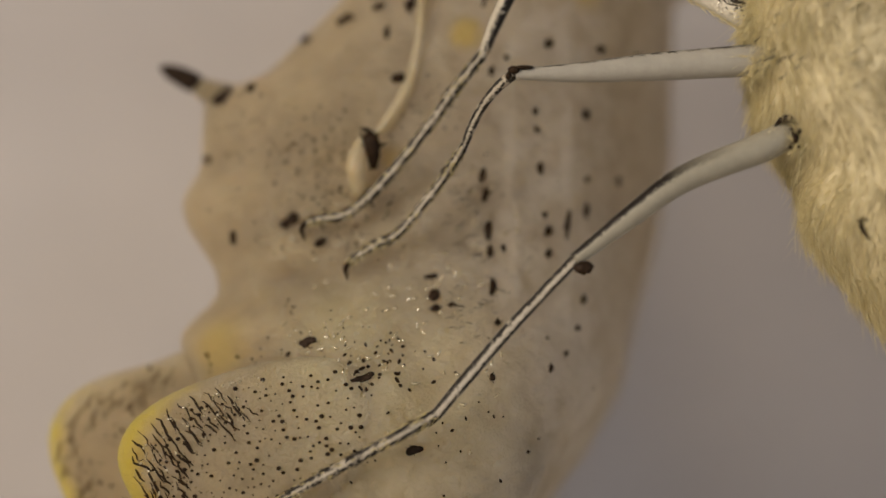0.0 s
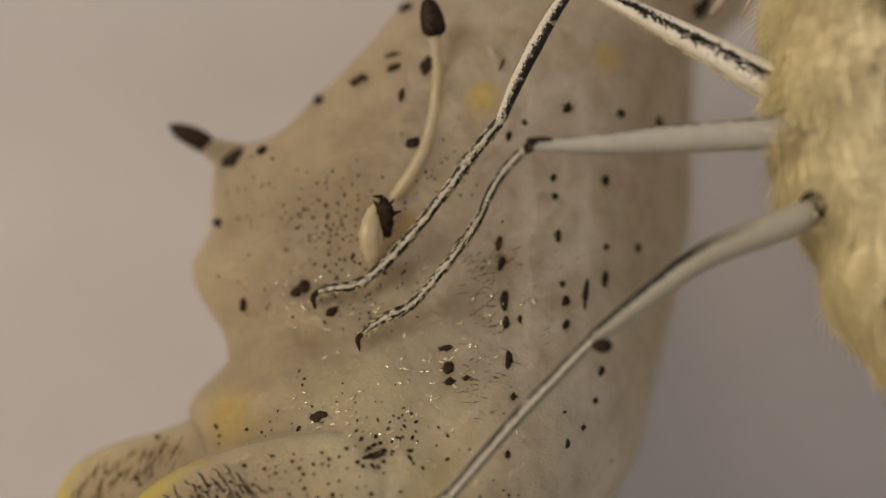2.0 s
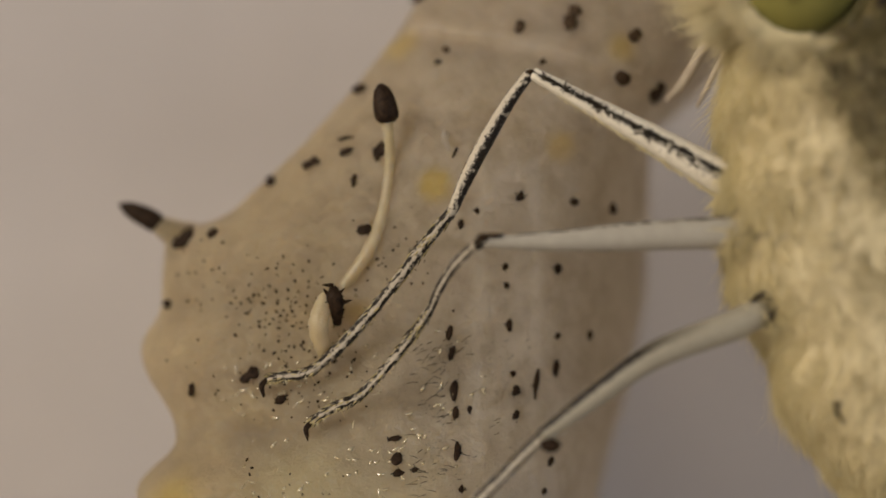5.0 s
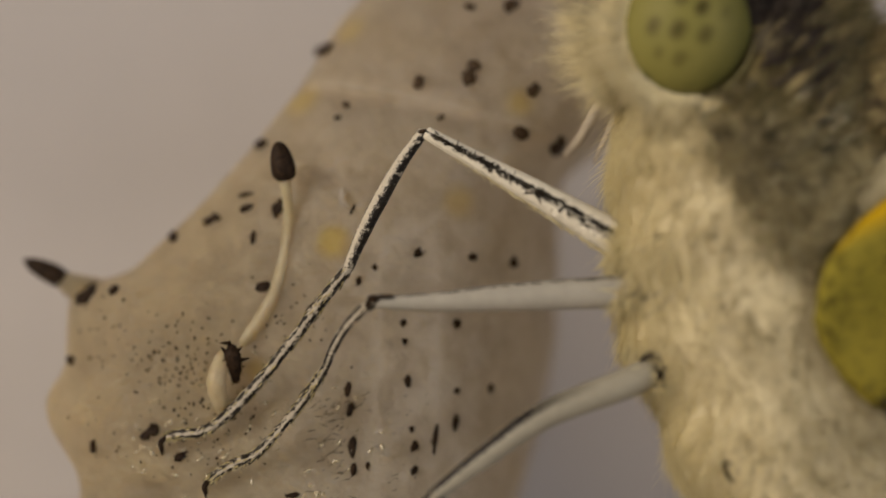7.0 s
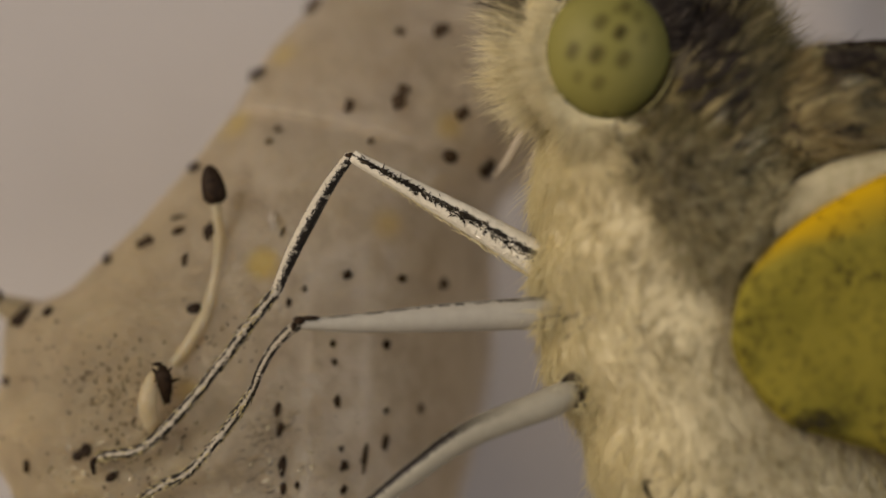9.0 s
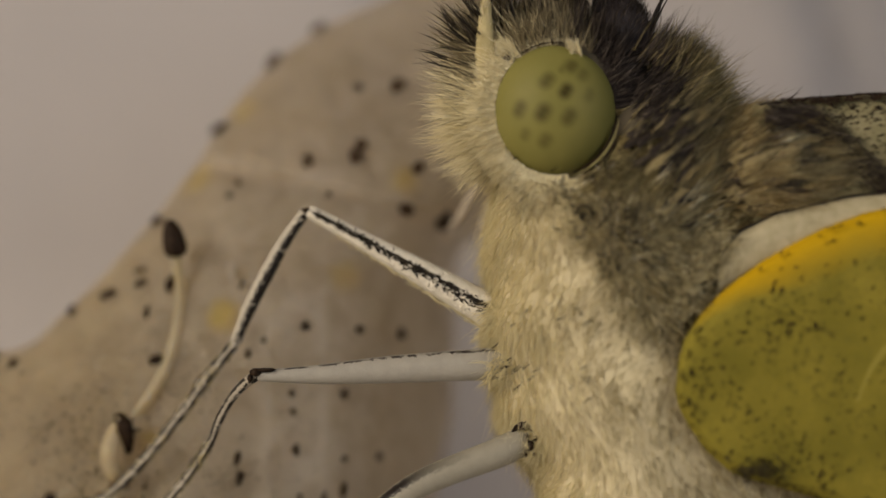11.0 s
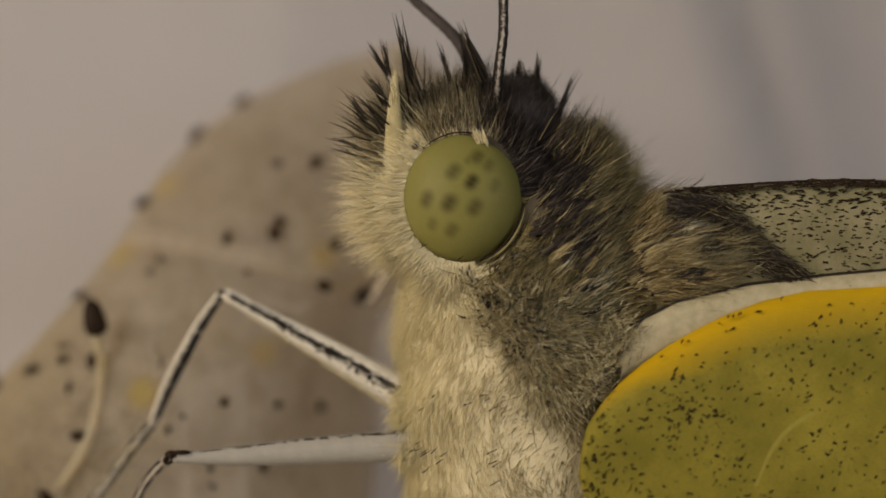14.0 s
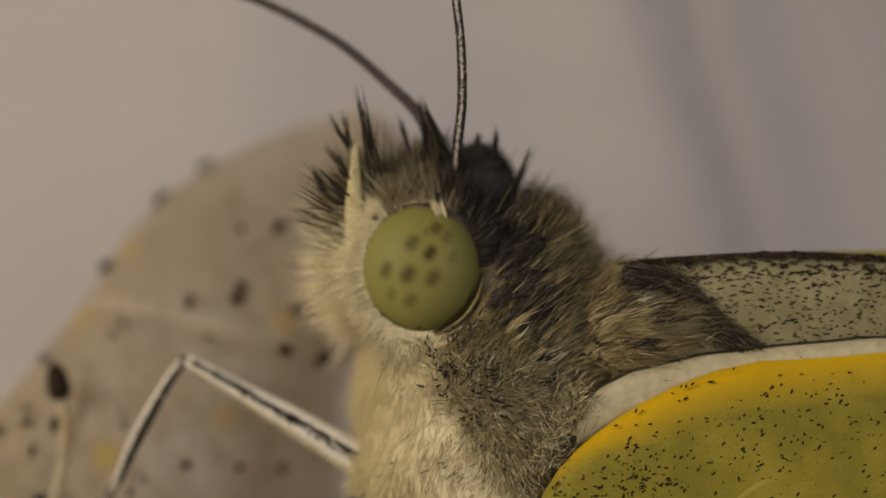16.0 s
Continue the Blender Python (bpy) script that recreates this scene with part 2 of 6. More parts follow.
LEG_PALE = leg_mat("leg_scales_grey", (0.38, 0.362, 0.31), ((0.07, 1.0),), 0.03, 0.5, 0.25)
VEIN = plain_mat("pale_vein", (0.25, 0.215, 0.032), (0.29, 0.25, 0.042), 4, 0.75)
EYE, HIND, FORE, PALE = eye_mat(), hindwing_mat(), forewing_mat(), pale_scale_mat()
CREAM = fur_mat("cream_fur", ((0.0, (0.77, 0.69, 0.41)), (0.5, (0.88, 0.81, 0.52)), (1.0, (0.96, 0.91, 0.67))), 0.6, 0.12, (0.8, 0.72, 0.52), 1.3, 0.42)
FACE = fur_mat("face_fur", ((0.0, (0.72, 0.64, 0.39)), (0.3, (0.87, 0.80, 0.53)), (1.0, (0.95, 0.90, 0.67))), 0.5, 0.2, (0.7, 0.62, 0.44), 1.3, 0.36)
BRISTLE = fur_mat("black_bristle", ((0.0, (0.012, 0.01, 0.008)), (0.8, (0.03, 0.024, 0.018)), (1.0, (0.10, 0.08, 0.05))), 0.4)
CREST = fur_mat("dark_crest_fur", ((0.0, (0.016, 0.013, 0.012)), (0.7, (0.046, 0.037, 0.032)), (0.94, (0.095, 0.078, 0.063)), (1.0, (0.20, 0.17, 0.14))), 0.5)
BACK = fur_mat("olive_back_fur", ((0.0, (0.055, 0.045, 0.02)), (0.35, (0.18, 0.148, 0.062)), (0.75, (0.32, 0.266, 0.122)), (1.0, (0.48, 0.415, 0.22))), 0.45, 0.6, (0.36, 0.30, 0.19), 1.7)
COLLAR = fur_mat("tan_collar_fur", ((0.0, (0.07, 0.048, 0.02)), (0.35, (0.27, 0.20, 0.082)), (0.75, (0.45, 0.355, 0.16)), (1.0, (0.68, 0.58, 0.34))), 0.4, 0.8, (0.40, 0.31, 0.19), 1.9)
GREY = fur_mat("grey_scale_fur", ((0.0, (0.035, 0.03, 0.018)), (0.16, (0.20, 0.168, 0.085)), (0.6, (0.45, 0.39, 0.205)), (1.0, (0.78, 0.71, 0.47))), 0.45, 0.4, (0.5, 0.45, 0.33), 2.2)
TAN = fur_mat("tan_side_fur", ((0.0, (0.30, 0.238, 0.11)), (0.5, (0.455, 0.375, 0.185)), (1.0, (0.65, 0.56, 0.31))), 0.55, 0.25, (0.7, 0.6, 0.42), 1.5, 0.3)
BROW = fur_mat("grey_brow_fur", ((0.0, (0.075, 0.062, 0.04)), (0.5, (0.20, 0.172, 0.105)), (0.85, (0.31, 0.27, 0.165)), (1.0, (0.48, 0.42, 0.27))), 0.45)
CREST_SKIN = plain_mat("crest_skin", (0.03, 0.024, 0.024), (0.06, 0.05, 0.05), 4, 0.6)
CREAM_SKIN = Mat("body_skin", 0.7, 0.3)
CREAM_SKIN = CREAM_SKIN.colour(CREAM_SKIN.mix(CREAM_SKIN.attr("pale"), (0.065, 0.054, 0.032), CREAM_SKIN.ramp(CREAM_SKIN.noise(3), (0.35, (0.60, 0.53, 0.33)), (0.7, (0.68, 0.61, 0.40))))).m
CLOTH = cloth_mat()
PALP = plain_mat("palp_scales", (0.40, 0.34, 0.165), (0.52, 0.45, 0.24), 6, 0.7)
EYE_EDGE = plain_mat("eye_edge_scales", (0.19, 0.175, 0.065), (0.25, 0.225, 0.09), 6, 0.7)
FAR_LEG = plain_mat("far_leg_scales", (0.36, 0.31, 0.24), (0.46, 0.41, 0.32), 5, 0.5)
# unseen surface under the chrysalis, made pale to bounce light upwards
BOUNCE_TABLE = plain_mat("bounce_table", (0.64, 0.58, 0.50), (0.72, 0.66, 0.58), 0.05, 0.7)
PLASTER = plain_mat("plaster", (0.62, 0.58, 0.53), (0.7, 0.66, 0.60), 0.01, 0.9)


# ---- mesh tools (all lengths in millimetres) ----
def curve(*pts):
    p = np.array(pts, float)
    return lambda z: np.interp(z, p[:, 0], p[:, 1])


def link_mesh(name, verts, faces, material, parent=None, label="", attrs=None, smooth=True, kind=""):
    me = bpy.data.meshes.new(name)
    v = np.asarray(verts, float) * MM
    me.from_pydata(v.tolist(), [], faces if isinstance(faces, list) else faces.tolist())
    for key, values in (attrs or {}).items():
        a = me.attributes.new(key, "FLOAT", "POINT")
        a.data.foreach_set("value", np.asarray(values, float).ravel())
    if smooth:
        me.polygons.foreach_set("use_smooth", [True] * len(me.polygons))
    me.materials.append(material)
    me.update()
    ob = new(name, me)
    if parent is not None:
        ob.parent = parent
    return tagged(ob, label=label, kind=kind)


def root(name, at, label, category):
    ob = new(name)
    ob.location = Vector(at) * MM
    ob.empty_display_size = 0.001
    tagged(ob, label, category)
    return ob


def part(name, verts, faces, material, parent, label="", **kw):
    """One mesh under a thing; vertices are given in the world."""
    at = np.array(parent.matrix_basis.translation) / MM if parent.parent is None else np.zeros(3)
    ob = link_mesh(name, np.asarray(verts, float), faces, material, parent, label, **kw)
    ob.matrix_parent_inverse = Matrix.Translation(-Vector(at) * MM)
    return ob


def grid_faces(n, m, wrap=False):
    """Quads of n rows by m columns of vertices."""
    i, j = np.meshgrid(np.arange(n - 1), np.arange(m if wrap else m - 1), indexing="ij")
    k = (j + 1) % m
    return np.stack([i * m + j, i * m + k, (i + 1) * m + k, (i + 1) * m + j], -1).reshape(-1, 4)


def ball(c, r, n=28, m=40, rough=0.0):
    """A closed, slightly uneven ellipsoid."""
    a = np.linspace(0.02, math.pi - 0.02, n)[:, None]
    b = np.linspace(0, 2 * math.pi, m, endpoint=False)[None]
    d = np.stack([np.sin(a) * np.cos(b), np.sin(a) * np.sin(b), np.cos(a) + 0 * b], -1).reshape(-1, 3)
    k = 1 + rough * (np.sin(d[:, 0] * 7 + d[:, 2] * 5) * np.cos(d[:, 1] * 6)) if rough else 1
    v = np.array(c) + d * np.array(r) * np.reshape(k, (-1, 1))
    f = grid_faces(n, m, True).tolist()
    f.append(list(range(m))[::-1])
    f.append(list(range((n - 1) * m, n * m)))
    return v, f


def spline(pts, n):
    """n points on a smooth line through the given ones."""
    p = np.array(pts, float)
    q = np.vstack([2 * p[0] - p[1], p, 2 * p[-1] - p[-2]])
    out = []
    for s in np.linspace(0, len(p) - 1 - 1e-6, n):
        i, u = int(s), s - int(s)
        a, b, c, d = q[i:i + 4]
        out.append(0.5 * (2 * b + (c - a) * u + (2 * a - 5 * b + 4 * c - d) * u * u + (3 * b - a - 3 * c + d) * u ** 3))
    return np.array(out)


def tube(pts, radii, n=40, m=16, flat=1.0, lumps=0.0):
    """A tapered limb along a line, closed at both ends; round is 0 at the top, and grows through the side that faces -y."""
    p = spline(pts, n)
    r = np.interp(np.linspace(0, 1, n), np.linspace(0, 1, len(radii)), radii)
    t = np.gradient(p, axis=0)
    t /= np.linalg.norm(t, axis=1, keepdims=True)
    side = np.array([0, -1.0, 0]) - t * t[:, 1:2] * -1
    side /= np.linalg.norm(side, axis=1, keepdims=True)
    up = np.cross(side, t)
    lead = up[0, 2] if abs(up[0, 2]) > 0.15 else -up[0, 0]
    for k in range(len(up)):
        if (lead if k == 0 else up[k] @ up[k - 1]) < 0:
            up[k] *= -1
    v, rnd = [], []
    for k in range(m):
        a = 2 * math.pi * k / m
        w = 1 + lumps * np.sin(np.arange(n) * 1.7 + k * 2.1)
        v.append(p + (r * w)[:, None] * (math.cos(a) * up + flat * math.sin(a) * side))
        rnd.append(np.full(n, k / m))
    v = np.stack(v, 1).reshape(-1, 3)
    rnd = np.stack(rnd, 1).ravel()
    f = grid_faces(n, m, True).tolist()
    f.append(list(range(m))[::-1])
    f.append(list(range((n - 1) * m, n * m)))
    return v, f, {"round": rnd, "along": np.linspace(0, 1, n).repeat(m)}


def strands(roots, ways, lengths, radius, bend):
    """Tapered, bent hairs as one set of vertices and faces."""
    n = len(roots)
    ways = ways / np.linalg.norm(ways, axis=1, keepdims=True)
    a = np.cross(ways, np.array([0.31, 0.9, 0.3]))
    a /= np.linalg.norm(a, axis=1, keepdims=True)
    b = np.cross(ways, a)
    L = np.reshape(lengths, (-1, 1))
    rad = np.broadcast_to(np.reshape(radius, (-1, 1)), (n, 1))
    mid = roots + ways * L * 0.5 + bend * L * 0.2
    tip = roots + ways * L + bend * L
    v = np.zeros((n, 7, 3))
    for k in range(3):
        c, s = math.cos(k * 2.0944), math.sin(k * 2.0944)
        v[:, k] = roots + rad * (c * a + s * b)
        v[:, 3 + k] = mid + rad * 0.75 * (c * a + s * b)
    v[:, 6] = tip
    base = (np.arange(n) * 7)[:, None]
    quads = np.concatenate([base + np.array([[k, (k + 1) % 3, 3 + (k + 1) % 3, 3 + k]]) for k in range(3)])
    tris = np.concatenate([base + np.array([[3 + k, 3 + (k + 1) % 3, 6]]) for k in range(3)])
    return v.reshape(-1, 3), quads.tolist() + tris.tolist()


rng = np.random.default_rng(7)

# ---- the setting ----
def sheet(name, x0, x1, z0, z1, nx, nz, depth, thick, material, label, category):
    """An upright sheet with folds: depth(x, z) gives y; it has a back."""
    u = np.sinh(np.linspace(-3.5, 3.5, nx)) / math.sinh(3.5)
    x, z = np.meshgrid((x0 + x1) / 2 + 4 + (x1 - x0) / 2 * u, np.linspace(z0, z1, nz))
    y = depth(x, z)
    front = np.stack([x, y, z], -1).reshape(-1, 3)
    back = front + np.array([0, thick, 0])
    f = grid_faces(nz, nx)
    n = nx * nz
    faces = f.tolist() + (f[:, ::-1] + n).tolist()
    edge = list(range(nx)) + [nx * k + nx - 1 for k in range(1, nz)] + list(range(n - 2, n - nx - 1, -1)) + [nx * k for k in range(nz - 2, 0, -1)]
    faces += [[a, a + n, b + n, b] for a, b in zip(edge, edge[1:] + edge[:1])]
    ob = link_mesh(name, np.vstack([front, back]), faces, material)
    return tagged(ob, label, category, kind="structure")


FLOOR_Z = -14.0


def cloth_depth(x, z):
    crease = 11.7 + (14.0 - z) * 0.405
    fold = 0.6 * np.exp(-((x - crease - 2.4) / 1.8) ** 2) + 0.45 * np.exp(-((x - crease - 8.0) / 2.2) ** 2)
    turned = 0.11 * np.logaddexp(0, (x - crease - 0.4) * 7.0) / 7.0 + 0.8 * np.exp(-((x - crease) / 0.4) ** 2)
    towards = -0.32 * (np.logaddexp(0, (x - crease + 4.8) * 1.6) - np.logaddexp(0, x * 1.6 - crease * 1.6)) / 1.6
    # last term leans the lower right away, shaped to darken like the body's shadow
    return 13.0 + towards + 0.12 * np.clip(2 - x, 0, 40) + fold + np.minimum(turned, 14) + 0.5 * np.sin(z * 0.13 + x * 0.05) + 0.035 * np.clip(x - 2, 0, 40) ** 1.6 + 0.02 * np.clip(4 - z, 0, 40) ** 1.5 - 0.42 * np.clip(z - 4, 0, 15) + (0.12 + 0.65 / (1 + np.exp(3.2 - x))) * np.clip(5 - z, 0, 14)


sheet("backdrop", -110, 120, FLOOR_Z, 150, 240, 110, cloth_depth, 0.6, CLOTH, "white cloth hung in soft folds behind the chrysalis", "cloth")


def slab(name, a, b, material, label, category):
    bm = bmesh.new()
    bmesh.ops.create_cube(bm, size=1)
    for v in bm.verts:
        v.co = Vector([(a[k] + b[k]) / 2 + v.co[k] * (b[k] - a[k]) for k in range(3)]) * MM
    bmesh.ops.bevel(bm, geom=bm.edges[:], offset=2 * MM, segments=2, affect="EDGES")
    me = bpy.data.meshes.new(name)
    bm.to_mesh(me)
    bm.free()
    me.materials.append(material)
    return tagged(new(name, me), label, category, kind="structure")


slab("floor", (-1600, -1600, FLOOR_Z - 30), (1600, 1600, FLOOR_Z), BOUNCE_TABLE, "unseen pale matt surface under the chrysalis, lightened to bounce light", "surface")
slab("wall_north", (-1600, 1600, FLOOR_Z), (1600, 1660, 1600), PLASTER, "plain plastered room wall", "wall")
slab("wall_south", (-1600, -1660, FLOOR_Z), (1600, -1600, 1600), PLASTER, "plain plastered room wall", "wall")
slab("wall_west", (-1660, -1600, FLOOR_Z), (-1600, 1600, 1600), PLASTER, "plain plastered room wall", "wall")
slab("wall_east", (1600, -1600, FLOOR_Z), (1660, 1600, 1600), PLASTER, "plain plastered room wall", "wall")
slab("ceiling", (-1660, -1660, 1600), (1660, 1660, 1660), PLASTER, "plain white room ceiling", "ceiling")

# ---- the chrysalis ----
EDGE_L = curve((-14, -1.2), (-9, -2.8), (-4.3, -4.0), (-2, -4.5), (-1.36, -4.78), (-1.05, -4.55), (-0.8, -4.25), (-0.6, -4.05), (-0.14, -4.12), (0.68, -4.68), (1.14, -4.78),
               (1.7, -4.42), (2.63, -4.4), (3.1, -4.34), (3.34, -3.35), (3.95, -2.73), (4.6, -2.05), (5.7, -1.1), (6.75, -0.3), (7.87, 0.3),
               (8.75, 1.1), (9.33, 1.85), (9.74, 2.65), (10.1, 3.4), (10.4, 4.4), (10.5, 5.0))
EDGE_R = curve((-14, 0.6), (-9, 0.4), (-4.27, 2.08), (-3.65, 2.6), (-2.43, 3.32), (-1, 3.67), (0.42, 4.1), (2.05, 4.42), (4.6, 4.48),
               (5.1, 4.5), (5.6, 5.1), (6.2, 5.7), (7.5, 6.3), (8.7, 6.6), (9.7, 6.4), (10.3, 5.6), (10.5, 5.1))
FRONT = curve((-14, 0.8), (-9, -1.2), (-4.5, -1.0), (-2, -0.3), (-0.5, 0.55), (0.5, 0.8), (1.6, 0.95), (3, 1.05), (4.5, 1.1), (6, 1.6),
              (7, 1.9), (8.5, 2.6), (9.7, 3.3), (10.5, 4.2))
RIM = curve((-14, 2.2), (-4, 1.6), (-1, 2.0), (1, 2.4), (3, 2.6), (6, 2.8), (8.5, 3.5), (10.5, 4.5))
# swellings of the skin: x, z, width, height, depth
SWELLS = ((-1.8, -1.15, 0.95, 0.7, 0.38), (-3.6, -1.0, 0.8, 0.45, 0.3), (-3.9, 1.0, 0.7, 0.6, 0.35), (-2.6, 0.2, 0.7, 0.35, 0.22),
          (-0.9, 0.35, 0.6, 0.3, 0.15), (0.3, -1.4, 0.7, 1.0, 0.2), (-3.4, 2.6, 0.9, 0.6, 0.2), (-2.7, -0.3, 0.8, 0.22, -0.14), (-3.3, -0.3, 0.3, 0.3, 0.12), (-0.5, 0.9, 0.35, 0.4, 0.08),
          (1.2, 2.0, 0.12, 3.0, 0.06), (2.2, 1.5, 0.12, 3.0, 0.05), (1.0, 7.6, 1.6, 0.5, 0.16), (0.6, 5.4, 1.6, 0.4, 0.14), 
          (2.0, 4.8, 2.4, 0.2, 0.05), (0.75, 4.55, 0.22, 0.18, 0.16))


def smoothed(f, z, w=0.16):
    return sum(f(z + d) for d in (-w, -w / 2, 0, w / 2, w)) / 5


def skin_y(x, z):
    """Depth of the chrysalis' near side."""
    x, z = np.asarray(x, float), np.asarray(z, float)
    l, r = smoothed(EDGE_L, z), smoothed(EDGE_R, z)
    u = np.clip((x - (l + r) / 2) / ((r - l) / 2), -1, 1)
    rim, front = smoothed(RIM, z, 0.5) + 3.4 * np.clip(u, 0, 1) ** 2, smoothed(FRONT, z, 0.5)
    body = np.sqrt(1 - u * u)
    y = rim - (rim - front) * body
    for cx, cz, wx, wz, d in SWELLS:
        y = y - d * np.exp(-((x - cx) / wx) ** 2 - ((z - cz) / wz) ** 2) * np.minimum(1, body * 1.6)
    # the ridge and furrow between two segments of the back
    off = z - (6.78 - 0.15 * x - 0.02 * x * x)
    y = y - (0.13 * np.exp(-((off - 0.02) / 0.13) ** 2) - 0.12 * np.exp(-((off + 0.27) / 0.2) ** 2)) * np.minimum(1, body * 1.6) * np.interp(x, [0.3, 2.2], [0.9, 0.5])
    # the near lobe grows out of the skin
    q = np.sqrt(((x + 1.95) / 3.5) ** 2 + ((z + 3.75) / 2.15) ** 2)
    out = -0.15 - 0.75 * np.sqrt(np.maximum(0.0, 1 - np.minimum(q, 1) ** 2.6)) + 0.06 * np.maximum(x + 3.15, 0) ** 1.6 + np.interp(x, [-1.3, -0.9], [0.08, -0.12])
    near = np.clip((1 - q) / 0.12, 0, 1) * np.clip((x + 4.3) / 0.8, 0, 1)
    y = y * (1 - near) + near * -0.12 * np.log(np.exp(-y / 0.12) + np.exp(-out / 0.12))
    y = y + 0.045 * body * (np.sin(x * 3.1 + np.sin(z * 2.3) * 1.4) * np.sin(z * 2.7 + 0.8) + 0.6 * np.sin(x * 6.3 - z * 1.2) * np.sin(z * 5.1 + x))
    # fine wrinkles, deeper over the back than on the flank
    warp = 0.35 * np.sin(z * 3.7 + 1.3 * np.sin(x * 2.9))
    fine = np.sin(x * 11 + 5 * warp + z * 4) * np.sin(z * 13 - x * 3 + 4 * warp) + 0.7 * np.sin(z * 21 + x * 7 + 6 * warp) * np.sin(x * 17 - z * 5) + 0.5 * np.sin(x * 31 + 9 * warp) * np.sin(z * 29 + x * 8)
    return y + 0.017 * body * fine * np.interp(x, [-4, 0.5, 2, 4], [1.2, 1.0, 0.5, 0.35])


def skin_normal(x, z, e=0.03):
    dx = (skin_y(x + e, z) - skin_y(x - e, z)) / (2 * e)
    dz = (skin_y(x, z + e) - skin_y(x, z - e)) / (2 * e)
    n = np.stack([dx, -np.ones_like(dx), dz], -1)
    return n / np.linalg.norm(n, axis=-1, keepdims=True)


def build_shell(parent):
    z = np.concatenate([np.linspace(FLOOR_Z, -5.2, 60, endpoint=False), np.linspace(-5.2, 10.49, 440)])[:, None]
    a = np.concatenate([np.linspace(0, math.pi, 190, endpoint=False), np.linspace(math.pi, 2 * math.pi, 50, endpoint=False)])[None]
    nz, na = z.size, a.size
    l, r = smoothed(EDGE_L, z), smoothed(EDGE_R, z)
    x = (l + r) / 2 + (r - l) / 2 * np.cos(a)
    rim = smoothed(RIM, z, 0.5) + 3.4 * np.clip(np.cos(a), 0, 1) ** 2
    y = np.where(np.sin(a) >= 0, skin_y(x, z + 0 * a), rim - np.sin(a) * 2.2 * np.minimum(1, (r - l) / 5))
    v = np.stack([x, y, z + 0 * a], -1).reshape(-1, 3)
    f = grid_faces(nz, na, True).tolist()
    f.append(list(range(na))[::-1])
    f.append(list(range((nz - 1) * na, nz * na)))
    return part("shell", v, f, SHELL, parent, "pale translucent skin with a waxy gloss")


def fleck(x, z, w, h, rise=0.02, spin=0.0, jag=0.18, seed=0):
    """A small raised dark plate lying on the skin."""
    g = np.random.default_rng(seed + int(abs(x * 977 + z * 331)))
    m = 14
    a = np.linspace(0, 2 * math.pi, m, endpoint=False)
    k = 1 + jag * g.standard_normal(m)
    k = np.clip((k + np.roll(k, 1) + np.roll(k, -1)) / 3, 0.5, 1.6)
    rings = []
    for s, up in ((1.0, -0.03), (0.92, rise * 0.7), (0.5, rise)):
        ex, ez = w / 2 * s * k * np.cos(a), h / 2 * s * k * np.sin(a)
        px, pz = x + ex * math.cos(spin) - ez * math.sin(spin), z + ex * math.sin(spin) + ez * math.cos(spin)
        rings.append(np.stack([px, skin_y(px, pz), pz], -1) + skin_normal(px, pz) * up)
    v = np.vstack([*rings, rings[2].mean(0)[None]])
    f = grid_faces(3, m, True).tolist() + [[2 * m + j, 2 * m + (j + 1) % m, 3 * m] for j in range(m)]
    return v, f


def joined(pieces):
    vs, fs, n = [], [], 0
    for v, f in pieces:
        vs.append(v)
        fs += [[i + n for i in q] for q in f]
        n += len(v)
    return np.vstack(vs), fs


# dark plates on the skin: x, z, width, height, turned in rows as they grow
FLANK_ROW = ((1.85, 3.78, 0.17, 0.21), (2.77, 3.70, 0.17, 0.15), (1.58, 2.58, 0.10, 0.15), (1.61, 2.27, 0.09, 0.11), (2.50, 2.56, 0.12, 0.15),
             (1.67, 1.60, 0.14, 0.22), (2.50, 1.42, 0.10, 0.12), (3.09, 1.39, 0.09, 0.17), (1.74, 0.78, 0.08, 0.11), (1.79, 0.47, 0.13, 0.19),
             (1.80, 0.07, 0.13, 0.19), (2.13, 0.58, 0.09, 0.51), (2.48, 0.85, 0.11, 0.30), (3.50, 3.61, 0.15, 0.19), (2.41, -0.71, 0.10, 0.15),
             (2.29, -1.19, 0.08, 0.11), (2.07, -1.62, 0.07, 0.09), (1.79, -1.87, 0.07, 0.15))
MIDDLE_ROW = ((0.66, 1.47, 0.13, 0.24), (0.70, 1.15, 0.14, 0.28), (0.76, 0.48, 0.17, 0.32), (0.78, 0.15, 0.14, 0.21), (1.02, 0.19, 0.08, 0.12),
              (0.82, -0.48, 0.13, 0.32), (0.89, -1.07, 0.11, 0.17), (-0.24, -0.30, 0.24, 0.10), (-0.19, -0.62, 0.21, 0.17), (-0.14, -0.82, 0.26, 0.12),
              (0.12, -0.77, 0.15, 0.08), (0.78, -1.99, 0.11, 0.17), (1.10, 3.53, 0.09, 0.11), (0.82, 3.29, 0.11, 0.19), (-0.50, -3.15, 0.28, 0.16))
